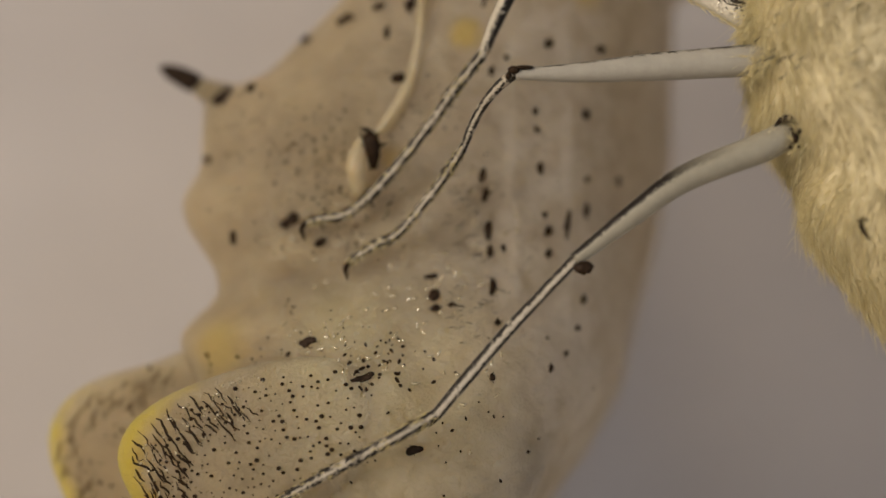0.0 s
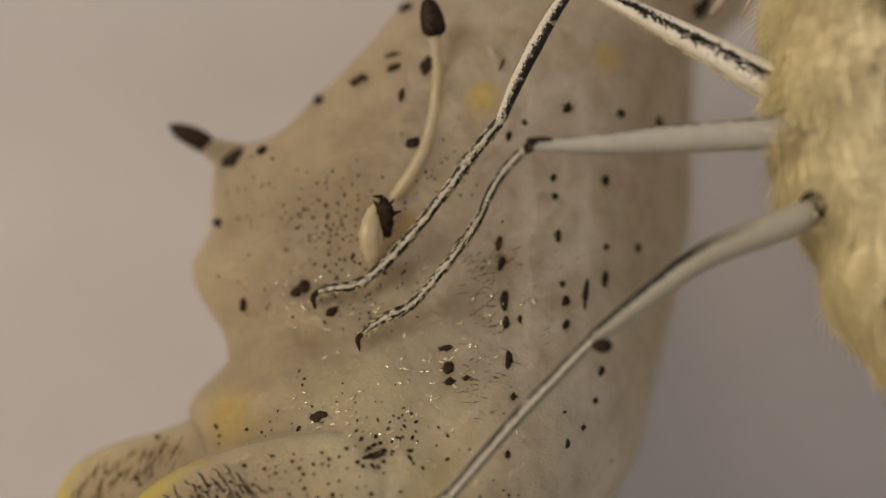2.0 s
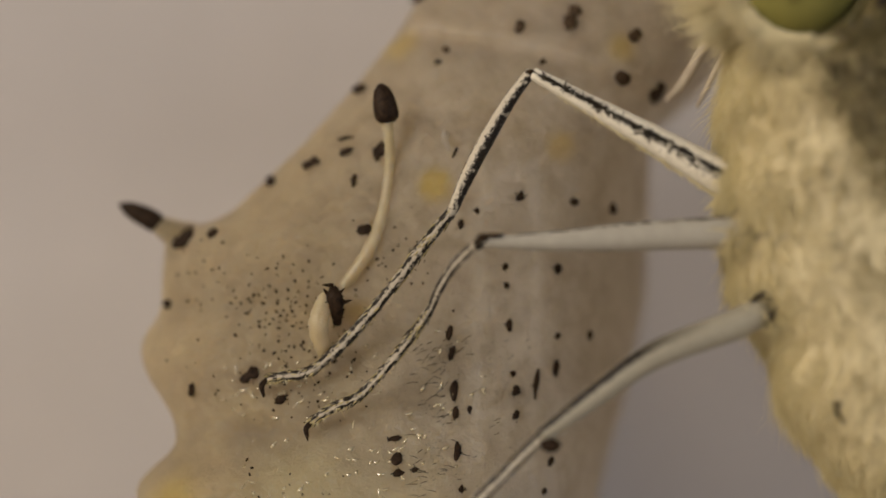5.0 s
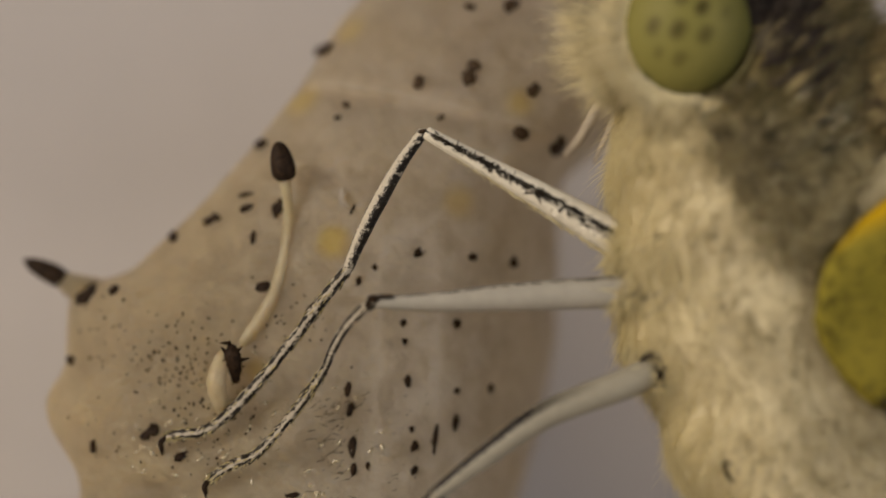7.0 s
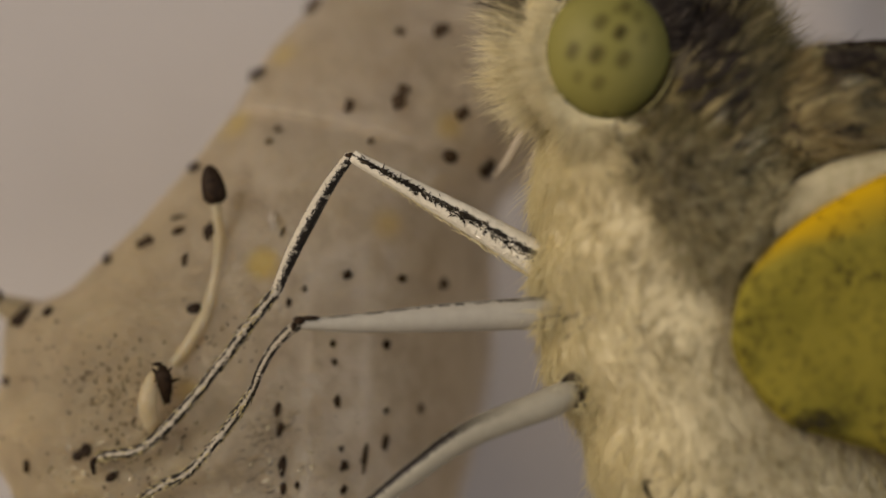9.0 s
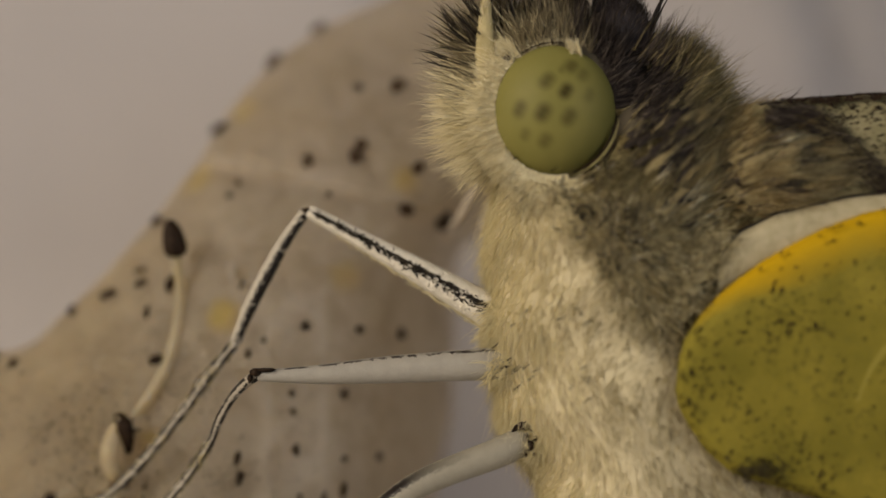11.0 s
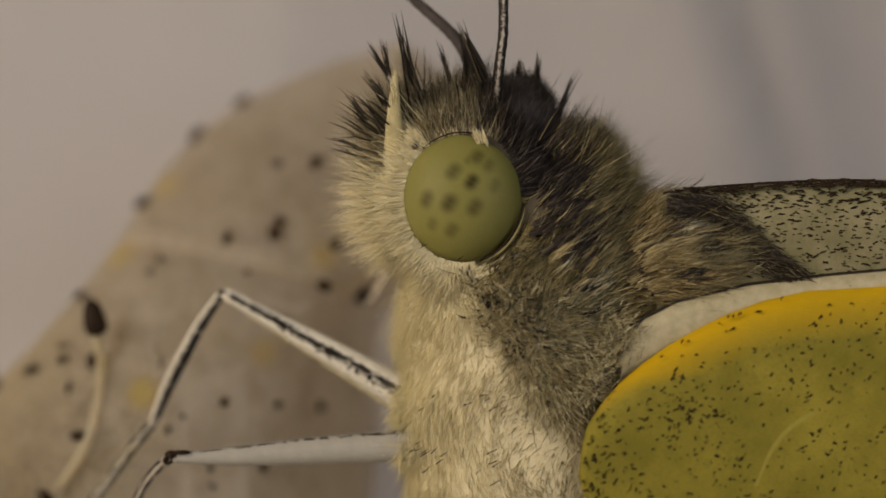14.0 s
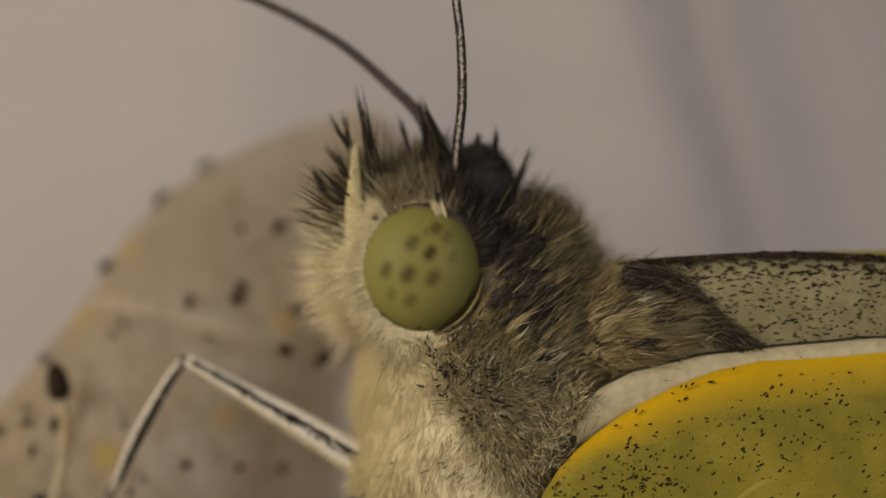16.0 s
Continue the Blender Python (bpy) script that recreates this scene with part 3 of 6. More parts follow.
BACK_ROW = ((-2.70, 0.70, 0.37, 0.30), (-3.70, 0.40, 0.13, 0.34), (-2.29, -1.39, 0.32, 0.19), (-1.40, -2.00, 0.47, 0.20), (-0.80, 3.18, 0.26, 0.19),
            (-0.57, 4.51, 0.19, 0.36), (-1.00, 4.03, 0.11, 0.22), (-1.13, 4.53, 0.24, 0.12), (-1.17, 4.76, 0.28, 0.07), (-1.78, 4.33, 0.32, 0.20),
            (-2.50, 4.02, 0.19, 0.21), (-1.00, 5.68, 0.26, 0.19), (-3.98, 2.98, 0.34, 0.40), (-3.44, 3.10, 0.19, 0.17), (-4.26, 1.85, 0.21, 0.17),
            (-2.15, 0.32, 0.21, 0.13))
TOP_ROW = ((1.02, 8.70, 0.32, 0.34), (3.42, 8.14, 0.28, 0.32), (0.08, 7.40, 0.36, 0.34), (2.69, 6.80, 0.30, 0.36), (2.77, 7.02, 0.22, 0.2), (1.82, 6.73, 0.19, 0.21),
           (3.81, 6.60, 0.24, 0.24), (3.58, 5.86, 0.24, 0.22), (4.29, 5.64, 0.28, 0.41), (1.87, 9.38, 0.28, 0.24),
           (2.69, 8.1, 0.2, 0.17), (2.2, 6.1, 0.13, 0.1), (0.53, 6.33, 0.15, 0.1), (0.41, 6.1, 0.12, 0.09), (4.69, 6.82, 0.26, 0.22))


def build_spots(parent):
    thorns = []
    for row in (FLANK_ROW, MIDDLE_ROW, BACK_ROW, TOP_ROW):
        for x, z, w, h in row:
            spin = 0.25 if w > h * 1.2 else -0.1
            if w * h > 0.055:
                v, f = joined([fleck(x + w * dx, z + h * dz, w * k, h * k, 0.03, spin, 0.4, n) for n, (dx, dz, k) in enumerate(((-0.16, -0.12, 0.7), (0.18, 0.16, 0.66), (0.02, 0.03, 0.6)))])
            else:
                v, f = fleck(x, z, w, h, 0.03, spin, 0.34)
            g = np.random.default_rng(int(abs(x * 131 + z * 977)))
            n = 5
            a = g.choice([0.0, math.pi, 0.4, math.pi - 0.4, 1.4, -1.4], n) + 0.3 * g.standard_normal(n)
            px, pz = x + w * 0.4 * np.cos(a), z + h * 0.4 * np.sin(a)
            rt = np.stack([px, skin_y(px, pz) - 0.01, pz], -1)
            thorn = strands(rt, np.stack([np.cos(a), -0.35 + 0 * a, np.sin(a)], -1), 0.04 + 0.2 * min(w, h) * g.random(n), 0.009, 0.1 * g.standard_normal((n, 3)))
            thorns.append(thorn)
            faint = row is TOP_ROW and x > 0.5 or x > 2.7
            part("spot", v, f, FADED if faint else BLACK, parent, "small faded brown spot" if faint else "small raised dark brown spot")
    v, f = joined(thorns)
    part("spot_bristle", v, f, BRISTLE, parent, "tiny dark bristles of the spots", kind="stuff")


def speckle_field(n, cx, cz, sx, sz, size, seed):
    g = np.random.default_rng(seed)
    out, taken = [], []
    while len(out) < n:
        x, z = cx + sx * g.standard_normal(), cz + sz * g.standard_normal()
        if any((x - p) ** 2 + (z - q) ** 2 < (2.2 * size) ** 2 for p, q in taken):
            continue
        if EDGE_L(z) + 0.25 < x < EDGE_R(z) - 0.2:
            taken.append((x, z))
            s = size * (0.6 + 0.9 * g.random())
            out.append(fleck(x, z, s * (1 + g.random()), s, 0.012, g.random() * 3, 0.2, seed))
    return out


def build_specks(parent):
    pieces = (speckle_field(110, -2.1, 1.75, 0.55, 0.45, 0.035, 1) + speckle_field(60, -2.2, 0.55, 0.8, 0.3, 0.03, 2) +
              speckle_field(24, -1.0, -1.65, 0.4, 0.16, 0.045, 3) + speckle_field(56, -2.6, -2.0, 1.0, 0.16, 0.046, 9) + speckle_field(30, -0.4, 2.6, 0.5, 0.4, 0.03, 4) +
              speckle_field(25, -3.2, 2.4, 0.5, 0.4, 0.035, 5) + speckle_field(40, -1.9, -1.5, 0.8, 0.35, 0.03, 6) +
              speckle_field(24, 0.2, -2.6, 1.0, 0.8, 0.038, 8))
    v, f = joined(pieces)
    part("speckle", v, f, BLACK, parent, "scatter of tiny dark dots", kind="stuff")


def build_skin_hairs(parent):
    """Sparse short dark hairs beside the middle row."""
    g = np.random.default_rng(5)
    n = 190
    x = g.choice([0.45, 0.55, 0.3, 0.65, 1.6], n) + 0.22 * g.standard_normal(n)
    z = g.choice([0.9, 0.2, -0.5, -1.0, 1.0], n) + 0.25 * g.standard_normal(n)
    r = np.stack([x, skin_y(x, z), z], -1)
    d = np.stack([-0.9 + 0 * x, -0.25 + 0 * x, -0.35 + 0.4 * g.standard_normal(n)], -1)
    v, f = strands(r, d, 0.12 + 0.16 * g.random(n), 0.008, np.stack([0 * x, 0.25 + 0 * x, -0.2 + 0 * x], -1))
    part("skin_hair", v, f, BRISTLE, parent, "sparse fine dark hairs", kind="stuff")


def lobe_outline(a, dark):
    """How far a lobe's edge swells or draws in, by the angle."""
    return 1 + 0.05 * np.sin(3 * a + 0.5) + 0.03 * np.sin(5 * a) - (0.0 if dark else 0.09) * np.exp(-((a - 2.0) / 0.35) ** 2)


def lobe(parent, name, cx, cy, cz, rx, ry, rz, label, dark):
    """A rounded flat lobe with a yellow rim, a comb of dark creases and dots."""
    nr, na = 30, 90
    s = np.sin(np.linspace(0.0, 1.0, nr) * math.pi / 2)[:, None]
    a = np.linspace(0, 2 * math.pi, na, endpoint=False)[None]
    k = lobe_outline(a, dark)
    x, z = cx + rx * s * k * np.cos(a), cz + rz * s * k * np.sin(a)
    bulge = np.sqrt(np.maximum(0, 1 - s ** 2.6)) + 0 * a
    lean = 0.06 * np.maximum(x - cx + 1.2, 0) ** 1.6
    y0 = cy - ry * bulge + 0.02 * np.sin(9 * x) * np.sin(8 * z) + lean
    y1 = cy + 0.5 * ry * bulge + lean
    v = np.vstack([np.stack([x, y0, z], -1).reshape(-1, 3), np.stack([x, y1, z], -1).reshape(-1, 3)])
    f = grid_faces(nr, na, True)
    rim = np.concatenate([(s * np.interp(np.cos(a - 3.15), [-1, 0.2, 0.7, 0.97], [0.7, 0.76, 0.88, 1.0] if dark else [0.7, 0.75, 0.84, 0.95])).ravel()] * 2)
    ob = part(name, v, f.tolist() + (f[:, ::-1] + nr * na).tolist(), LOBE, parent, label, attrs={"rim": rim})

    def on(px, pz):
        q = np.sqrt(((px - cx) / rx) ** 2 + ((pz - cz) / rz) ** 2)
        b = np.arctan2((pz - cz) / rz, (px - cx) / rx)
        q = q / lobe_outline(b, dark)
        return cy - ry * np.sqrt(np.maximum(0.0, 1 - np.minimum(q, 1) ** 2.6)) + 0.06 * np.maximum(px - cx + 1.2, 0) ** 1.6

    g = np.random.default_rng(11 if dark else 12)
    # comb of creases that run inwards from the rim
    n = 66 if dark else 84
    strokes = []
    for k in range(n):
        ang, q = (2.12 + 1.2 * (k + g.random()) / n if dark else 1.85 + 1.65 * (k + g.random()) / n), (0.70 + 0.065 * (k % 4) + 0.04 * g.random() if dark else 0.74 + 0.18 * g.random())
        q *= float(lobe_outline(ang, dark))
        hx, hz = cx + rx * q * math.cos(ang), cz + rz * q * math.sin(ang)
        turn = (-0.75 - 0.2 * (ang - 1.95) if dark else -2.0) + (0.14 if dark else 0.06) * g.standard_normal()
        size = (0.24 + 0.28 * g.random()) if dark else (0.16 + 0.18 * g.random())
        line = []
        for s in np.linspace(0, 1, 5):
            px = hx + size * s * math.cos(turn) + (0.02 if dark else 0.004) * g.standard_normal()
            pz = hz + size * s * math.sin(turn) + 0.018 * g.standard_normal()
            line.append((px, float(on(px, pz)) - 0.012, pz))
        r = (0.018 if dark else 0.009) * (0.7 + 0.6 * g.random())
        vv, ff, _ = tube(line, (r * 0.4, r, r, r * 0.3), 9, 6)
        strokes.append((vv, ff))
    vv, ff = joined(strokes)
    part("comb", vv, ff, BLACK, ob, "comb of fine black creases", kind="stuff")
    dots = []
    taken = []
    while len(dots) < (220 if dark else 80):
        ang, q = 0.3 + 3.2 * g.random(), 0.05 + 0.83 * math.sqrt(g.random())
        px, pz, s = cx + rx * q * math.cos(ang), cz + rz * q * math.sin(ang), 0.014 + 0.024 * g.random() ** 1.6
        if dark and px > -1.25 or any((px - a) ** 2 + (pz - b) ** 2 < 0.009 for a, b in taken):
            continue
        taken.append((px, pz))
        vb, fb = ball((px, float(on(px, pz)) - 0.02, pz), (s * 1.2, 0.03, s), 6, 8)
        dots.append((vb, fb))
    vv, ff = joined(dots)
    part("lobe_dot", vv, ff, BLACK, ob, "scattered black dots", kind="stuff")
    if dark:
        # glossy beads added to stand for the glints round the comb
        beads = []
        for _ in range(220):
            ang, q = 1.9 + 2.3 * g.random(), 0.5 + 0.42 * math.sqrt(g.random())
            px, pz, s = cx + rx * q * math.cos(ang), cz + rz * q * math.sin(ang), 0.010 + 0.016 * g.random()
            beads.append(ball((px, float(on(px, pz)) - 0.008, pz), (s * (0.6 + g.random()), 0.03, s * (0.6 + g.random())), 8, 12))
        vv, ff = joined(beads)
        part("glint_bead", vv, ff, WET, ob, "tiny wet glossy bumps added as glints", kind="stuff")


def build_chrysalis():
    c = root("chrysalis", (0, 1.5, FLOOR_Z), "pale yellowish chrysalis with dark spots and spines, standing before the cloth", "chrysalis")
    build_shell(c)
    # long spine along the back, with its dark tip
    ln = [(-1.15, 2.2), (-0.71, 2.82), (-0.48, 3.49), (-0.38, 4.3)]
    pts = [(x, float(skin_y(x, z)) - d, z) for (x, z), d in zip(ln, (-0.05, -0.05, -0.04, 0.02))] + [(-0.40, 1.08, 4.75), (-0.44, 1.02, 5.06)]
    v, f, at = tube(pts, (0.10, 0.13, 0.115, 0.095, 0.085, 0.11), 60, 14, 1.0, 0.1)
    spine = part("spine", v, f, IVORY, c, "ivory ridge that ends in a free spine")
    v, f, at = tube([(-0.42, 1.03, 5.0), (-0.45, 1.0, 5.18), (-0.50, 1.0, 5.42), (-0.55, 1.02, 5.64)], (0.13, 0.195, 0.21, 0.21, 0.2, 0.185, 0.16, 0.125, 0.05), 40, 20, 0.9, 0.03)
    part("spine_tip", v, f, BLACK, spine, "glossy black tip")
    # spine on the shoulder
    v, f, at = tube([(-3.8, 2.7, 2.9), (-4.2, 2.6, 3.08), (-4.42, 2.52, 3.19), (-4.55, 2.5, 3.26)], (0.36, 0.25, 0.19, 0.15), 26, 14)
    spine = part("spine", v, f, SHELL, c, "short shoulder spine")
    v, f, at = tube([(-4.42, 2.5, 3.2), (-4.7, 2.5, 3.36), (-5.0, 2.5, 3.5), (-5.2, 2.52, 3.6)], (0.15, 0.19, 0.17, 0.12, 0.02), 24, 14)
    part("spine_tip", v, f, BLACK, spine, "pointed black tip")
    # small pale hook beside the foreleg
    v, f, at = tube([(0.56, 1.2, 4.82), (0.54, 0.98, 4.72), (0.60, 0.86, 4.58), (0.68, 0.86, 4.48)], (0.07, 0.06, 0.045, 0.01), 18, 10)
    part("hooklet", v, f, SHELL, c, "tiny pale hook")
    v, f = fleck(0.72, 4.5, 0.05, 0.2, 0.03, -0.5, 0.2)
    part("spot", v, f, BLACK, c, "small raised dark brown spot")
    # tubercle with a torn dark crown
    v, f, at = tube([(-1.36, 0.95, 0.95), (-1.46, 0.72, 1.25), (-1.52, 0.62, 1.6), (-1.42, 0.72, 1.98), (-1.28, 0.85, 2.12)], (0.08, 0.15, 0.17, 0.14, 0.08), 30, 14, 0.9, 0.04)
    tub = part("tubercle", v, f, IVORY, c, "pale curved tubercle")
    v, f, at = tube([(-1.22, 0.78, 1.58), (-1.22, 0.66, 1.85), (-1.26, 0.62, 2.06), (-1.28, 0.7, 2.2)], (0.06, 0.12, 0.14, 0.07), 20, 12, 0.8, 0.12)
    crown = [(v, f)]
    g = np.random.default_rng(3)
    for k in range(9):
        w = Vector((0.6 * math.cos(k * 0.7) , -0.3, 0.6 * math.sin(k * 0.7 + 0.3)))
        p = Vector((-1.25 + 0.05 * g.standard_normal(), 0.66, 2.08 + 0.05 * g.standard_normal()))
        vv, ff, _ = tube([p, p + w * 0.15, p + w * 0.3], (0.04, 0.03, 0.008), 6, 6)
        crown.append((vv, ff))
    v, f = joined(crown)
    part("crown", v, f, BLACK, tub, "ragged black crown")
    lobe(c, "lobe", -1.95, -0.15, -3.75, 3.5, 0.75, 2.15, "rounded lobe with a yellow rim", True)
    lobe(c, "lobe", -4.08, 1.75, -3.7, 2.95, 0.6, 2.36, "rounded lobe with a yellow rim, set further back", False)
    build_spots(c)
    build_specks(c)
    build_skin_hairs(c)
    # short wet ridges added as glints round the larger spots and along the back
    g = np.random.default_rng(15)
    ridges = []
    for cx, cz, sx, sz, n in ((-2.3, -1.4, 0.32, 0.2, 26), (-1.4, -1.95, 0.35, 0.2, 22), (-0.2, -0.6, 0.4, 0.4, 24), (0.75, 0.4, 0.3, 0.5, 18), (-2.6, 0.7, 0.35, 0.3, 20),
                              (-1.8, 0.6, 0.7, 0.35, 26), (-1.2, 1.4, 0.5, 0.4, 16), (-1.5, -0.9, 0.7, 0.4, 18), (0.2, -1.9, 0.6, 0.6, 16)):
        for _ in range(n):
            x, z, a, s = cx + sx * g.standard_normal(), cz + sz * g.standard_normal(), 0.7 * g.standard_normal() + 0.3, 0.022 + 0.06 * g.random()
            line = [(x + s * k * math.cos(a), float(skin_y(x + s * k * math.cos(a), z + s * k * math.sin(a) + 0.02 * k * k)) + 0.003, z + s * k * math.sin(a) + 0.02 * k * k) for k in (-1, 0, 1)]
            v, f, _ = tube(line, (0.006, 0.018 + 0.022 * g.random(), 0.006), 9, 9)
            ridges.append((v, f))
    v, f = joined(ridges)
    part("glint_ridge", v, f, WET, c, "short wet ridges added as glints on the skin", kind="stuff")
    return c


build_chrysalis()


# ---- the butterfly ----
# soft cores of the body: centre, radii
CORES = {"face": ((5.25, -0.7, 7.4), (0.62, 0.7, 0.92)), "head": ((6.3, -0.4, 7.75), (1.25, 1.2, 1.4)), "crest": ((7.02, -0.5, 8.6), (0.74, 0.78, 0.86)), "dorsum": ((7.75, -0.4, 6.25), (1.28, 1.4, 2.0)),
         "collar": ((9.55, -1.05, 6.35), (1.45, 0.78, 0.95))}
EYE_C, EYE_R = np.array((6.1, -1.15, 7.36)), np.array((1.02, 0.86, 1.11))


BODY_L = curve((-6, 10.0), (-2.5, 8.2), (-1.29, 7.42), (-0.73, 6.85), (-0.16, 6.3), (0.77, 5.92), (1.4, 5.75), (2.0, 5.3), (2.4, 5.12), (3.6, 5.08), (4.7, 5.03),
               (5.6, 5.02), (6.2, 5.15), (6.8, 5.55), (7.2, 6.2))
BODY_R = curve((-6, 13.4), (-2, 12.0), (0, 11.3), (1, 11.0), (2.2, 10.2), (4, 9.3), (6, 8.9), (7.2, 8.2))


def body_point(z, a, k=1.0):
    """A point of the trunk at height z, a from 0 (its back) through pi / 2 (the near side) to pi (its belly)."""
    l, r = smoothed(BODY_L, z, 0.4), smoothed(BODY_R, z, 0.4)
    c, s = np.cos(a), np.sin(a)
    end = np.sqrt(np.clip((6.75 - z) / 1.0, 0.05, 1))
    depth = 1.62 * end * k * np.interp(z, [-6, -1, 1, 3, 7], [0.75, 0.85, 0.92, 1.0, 1.0])
    lump = 1 + 0.03 * np.sin(z * 1.9 + 1) * np.sin(a * 3) + 0.02 * np.sin(z * 4.1 + a * 2)
    x = (l + r) / 2 + (r - l) / 2 * np.sign(c) * np.abs(c) ** 0.95 * k * lump
    return np.stack([x, -0.3 - depth * lump * np.sign(s) * np.abs(s) ** 0.88, z + 0 * a], -1)


def build_trunk(parent):
    z = np.linspace(-6, 7.25, 90)[:, None]
    a = np.linspace(0, 2 * math.pi, 60, endpoint=False)[None]
    v = body_point(z, a).reshape(-1, 3)
    f = grid_faces(90, 60, True).tolist() + [list(range(60))[::-1], list(range(89 * 60, 90 * 60))]
    pale = 1 / (1 + np.exp((v[:, 2] - zone_line(v[:, 0])) / 0.3))
    dull_side = np.clip((6.0 - v[:, 2]) / 0.5, 0, 1) * np.clip((8.6 - v[:, 0]) / 0.6, 0, 1)
    pale = np.maximum(pale * (1 - 0.45 * np.clip((v[:, 0] - 7.3) / 0.8, 0, 1)), 0.4 * dull_side)
    part("trunk", v, f, CREAM_SKIN, parent, "cream furred thorax and abdomen", attrs={"pale": pale})


def inside(p, c, r, k=1.0):
    return (((p - np.array(c)) / (np.array(r) * k)) ** 2).sum(1) < 1


def zone_line(x):
    """Height of the line below which the side is cream."""
    return np.interp(x, [5.0, 6.1, 6.4, 6.65, 6.95, 7.4, 8.0, 9.0], [6.5, 6.4, 5.8, 5.25, 4.6, 4.1, 3.4, 2.6])


def clear_of_eye(p):
    """False for roots over the eye or over the seams on its rear lower edge."""
    u, w = (p[:, 0] - EYE_C[0]) / EYE_R[0], (p[:, 2] - EYE_C[2]) / EYE_R[2]
    seam = (w < 0.1) & (u > 0.1)
    return (u * u + w * w > np.where(seam, 1.12, 1.0)) | (p[:, 1] > 0)


def root_points(core, n, seed):
    g = np.random.default_rng(seed)
    if core.startswith("trunk"):
        z, a = (-3.0 + 10.2 * g.random(n) if core == "trunk" else 3.0 + 4.2 * g.random(n)), -0.15 + 3.6 * g.random(n)
        p, e = body_point(z, a), 0.02
        nrm = np.cross(body_point(z + e, a) - p, body_point(z, a + e) - p)
        nrm /= np.linalg.norm(nrm, axis=1, keepdims=True)
        nrm *= np.sign(((p - np.array((7.4, -0.3, 0))) * np.array((1, 1, 0)) * nrm).sum(1))[:, None]
        keep = np.ones(n, bool)
        if core == "trunk_top":
            keep &= z > zone_line(p[:, 0]) - 0.1
        for oc, orr in CORES.values():
            keep &= ~inside(p, oc, orr, 0.97)
        keep &= clear_of_eye(p)
        return p[keep], nrm[keep], g
    c, r = CORES[core]
    d = g.standard_normal((n * 2, 3))
    d /= np.linalg.norm(d, axis=1, keepdims=True)
    d = d[d[:, 1] < 0.35][:n]
    p = np.array(c) + d * np.array(r)
    nrm = d / np.array(r)
    nrm /= np.linalg.norm(nrm, axis=1, keepdims=True)
    keep = np.ones(len(p), bool)
    for other, (oc, orr) in CORES.items():
        if other != core:
            keep &= ~inside(p, oc, orr, 0.97)
    keep &= ~inside(p, EYE_C, EYE_R, 1.03) & (p[:, 1] > -2.02)
    keep &= clear_of_eye(p)
    return p[keep], nrm[keep], g


def swirl(p, k):
    """A slow wandering of the lie of the hair."""
    return np.stack([np.sin(p[:, 2] * 1.9 + p[:, 0] * 1.3 + k), 0 * p[:, 0], np.sin(p[:, 0] * 2.3 - p[:, 2] * 1.1 + 2 * k)], -1)


def fur(parent, name, chunks, material, label):
    v, f = joined_fast(chunks)
    part(name, v, f, material, parent, label, kind="stuff")


def joined_fast(chunks):
    vs, fs, n = [], [], 0
    for v, f in chunks:
        vs.append(v)
        fs += f if n == 0 else [[i + n for i in q] for q in f]
        n += len(v)
    return np.vstack(vs), fs


def hair(p, nrm, g, flow, lift, wild, length, vary, radius, droop, tuft=0.16, gather=0.6):
    w = flow + nrm * lift + wild * g.standard_normal(p.shape)
    w = w / np.linalg.norm(w, axis=1, keepdims=True)
    # tips gather in tufts
    cell = np.floor((p + 0.04 * g.standard_normal(p.shape)) / tuft).astype(int)
    _, which = np.unique(cell, axis=0, return_inverse=True)
    which = which.ravel()
    count = np.bincount(which)[:, None]
    tip = p + w * length
    mean = np.stack([np.bincount(which, tip[:, k]) for k in range(3)], -1) / count
    w = tip + (mean[which] - tip) * gather - p
    return strands(p - nrm * 0.05, w, length * (1 + vary * g.standard_normal(len(p))).clip(0.35, 1.9), radius * (0.7 + 0.6 * g.random((len(p), 1))),
                   droop * nrm + 0.12 * g.standard_normal(p.shape))


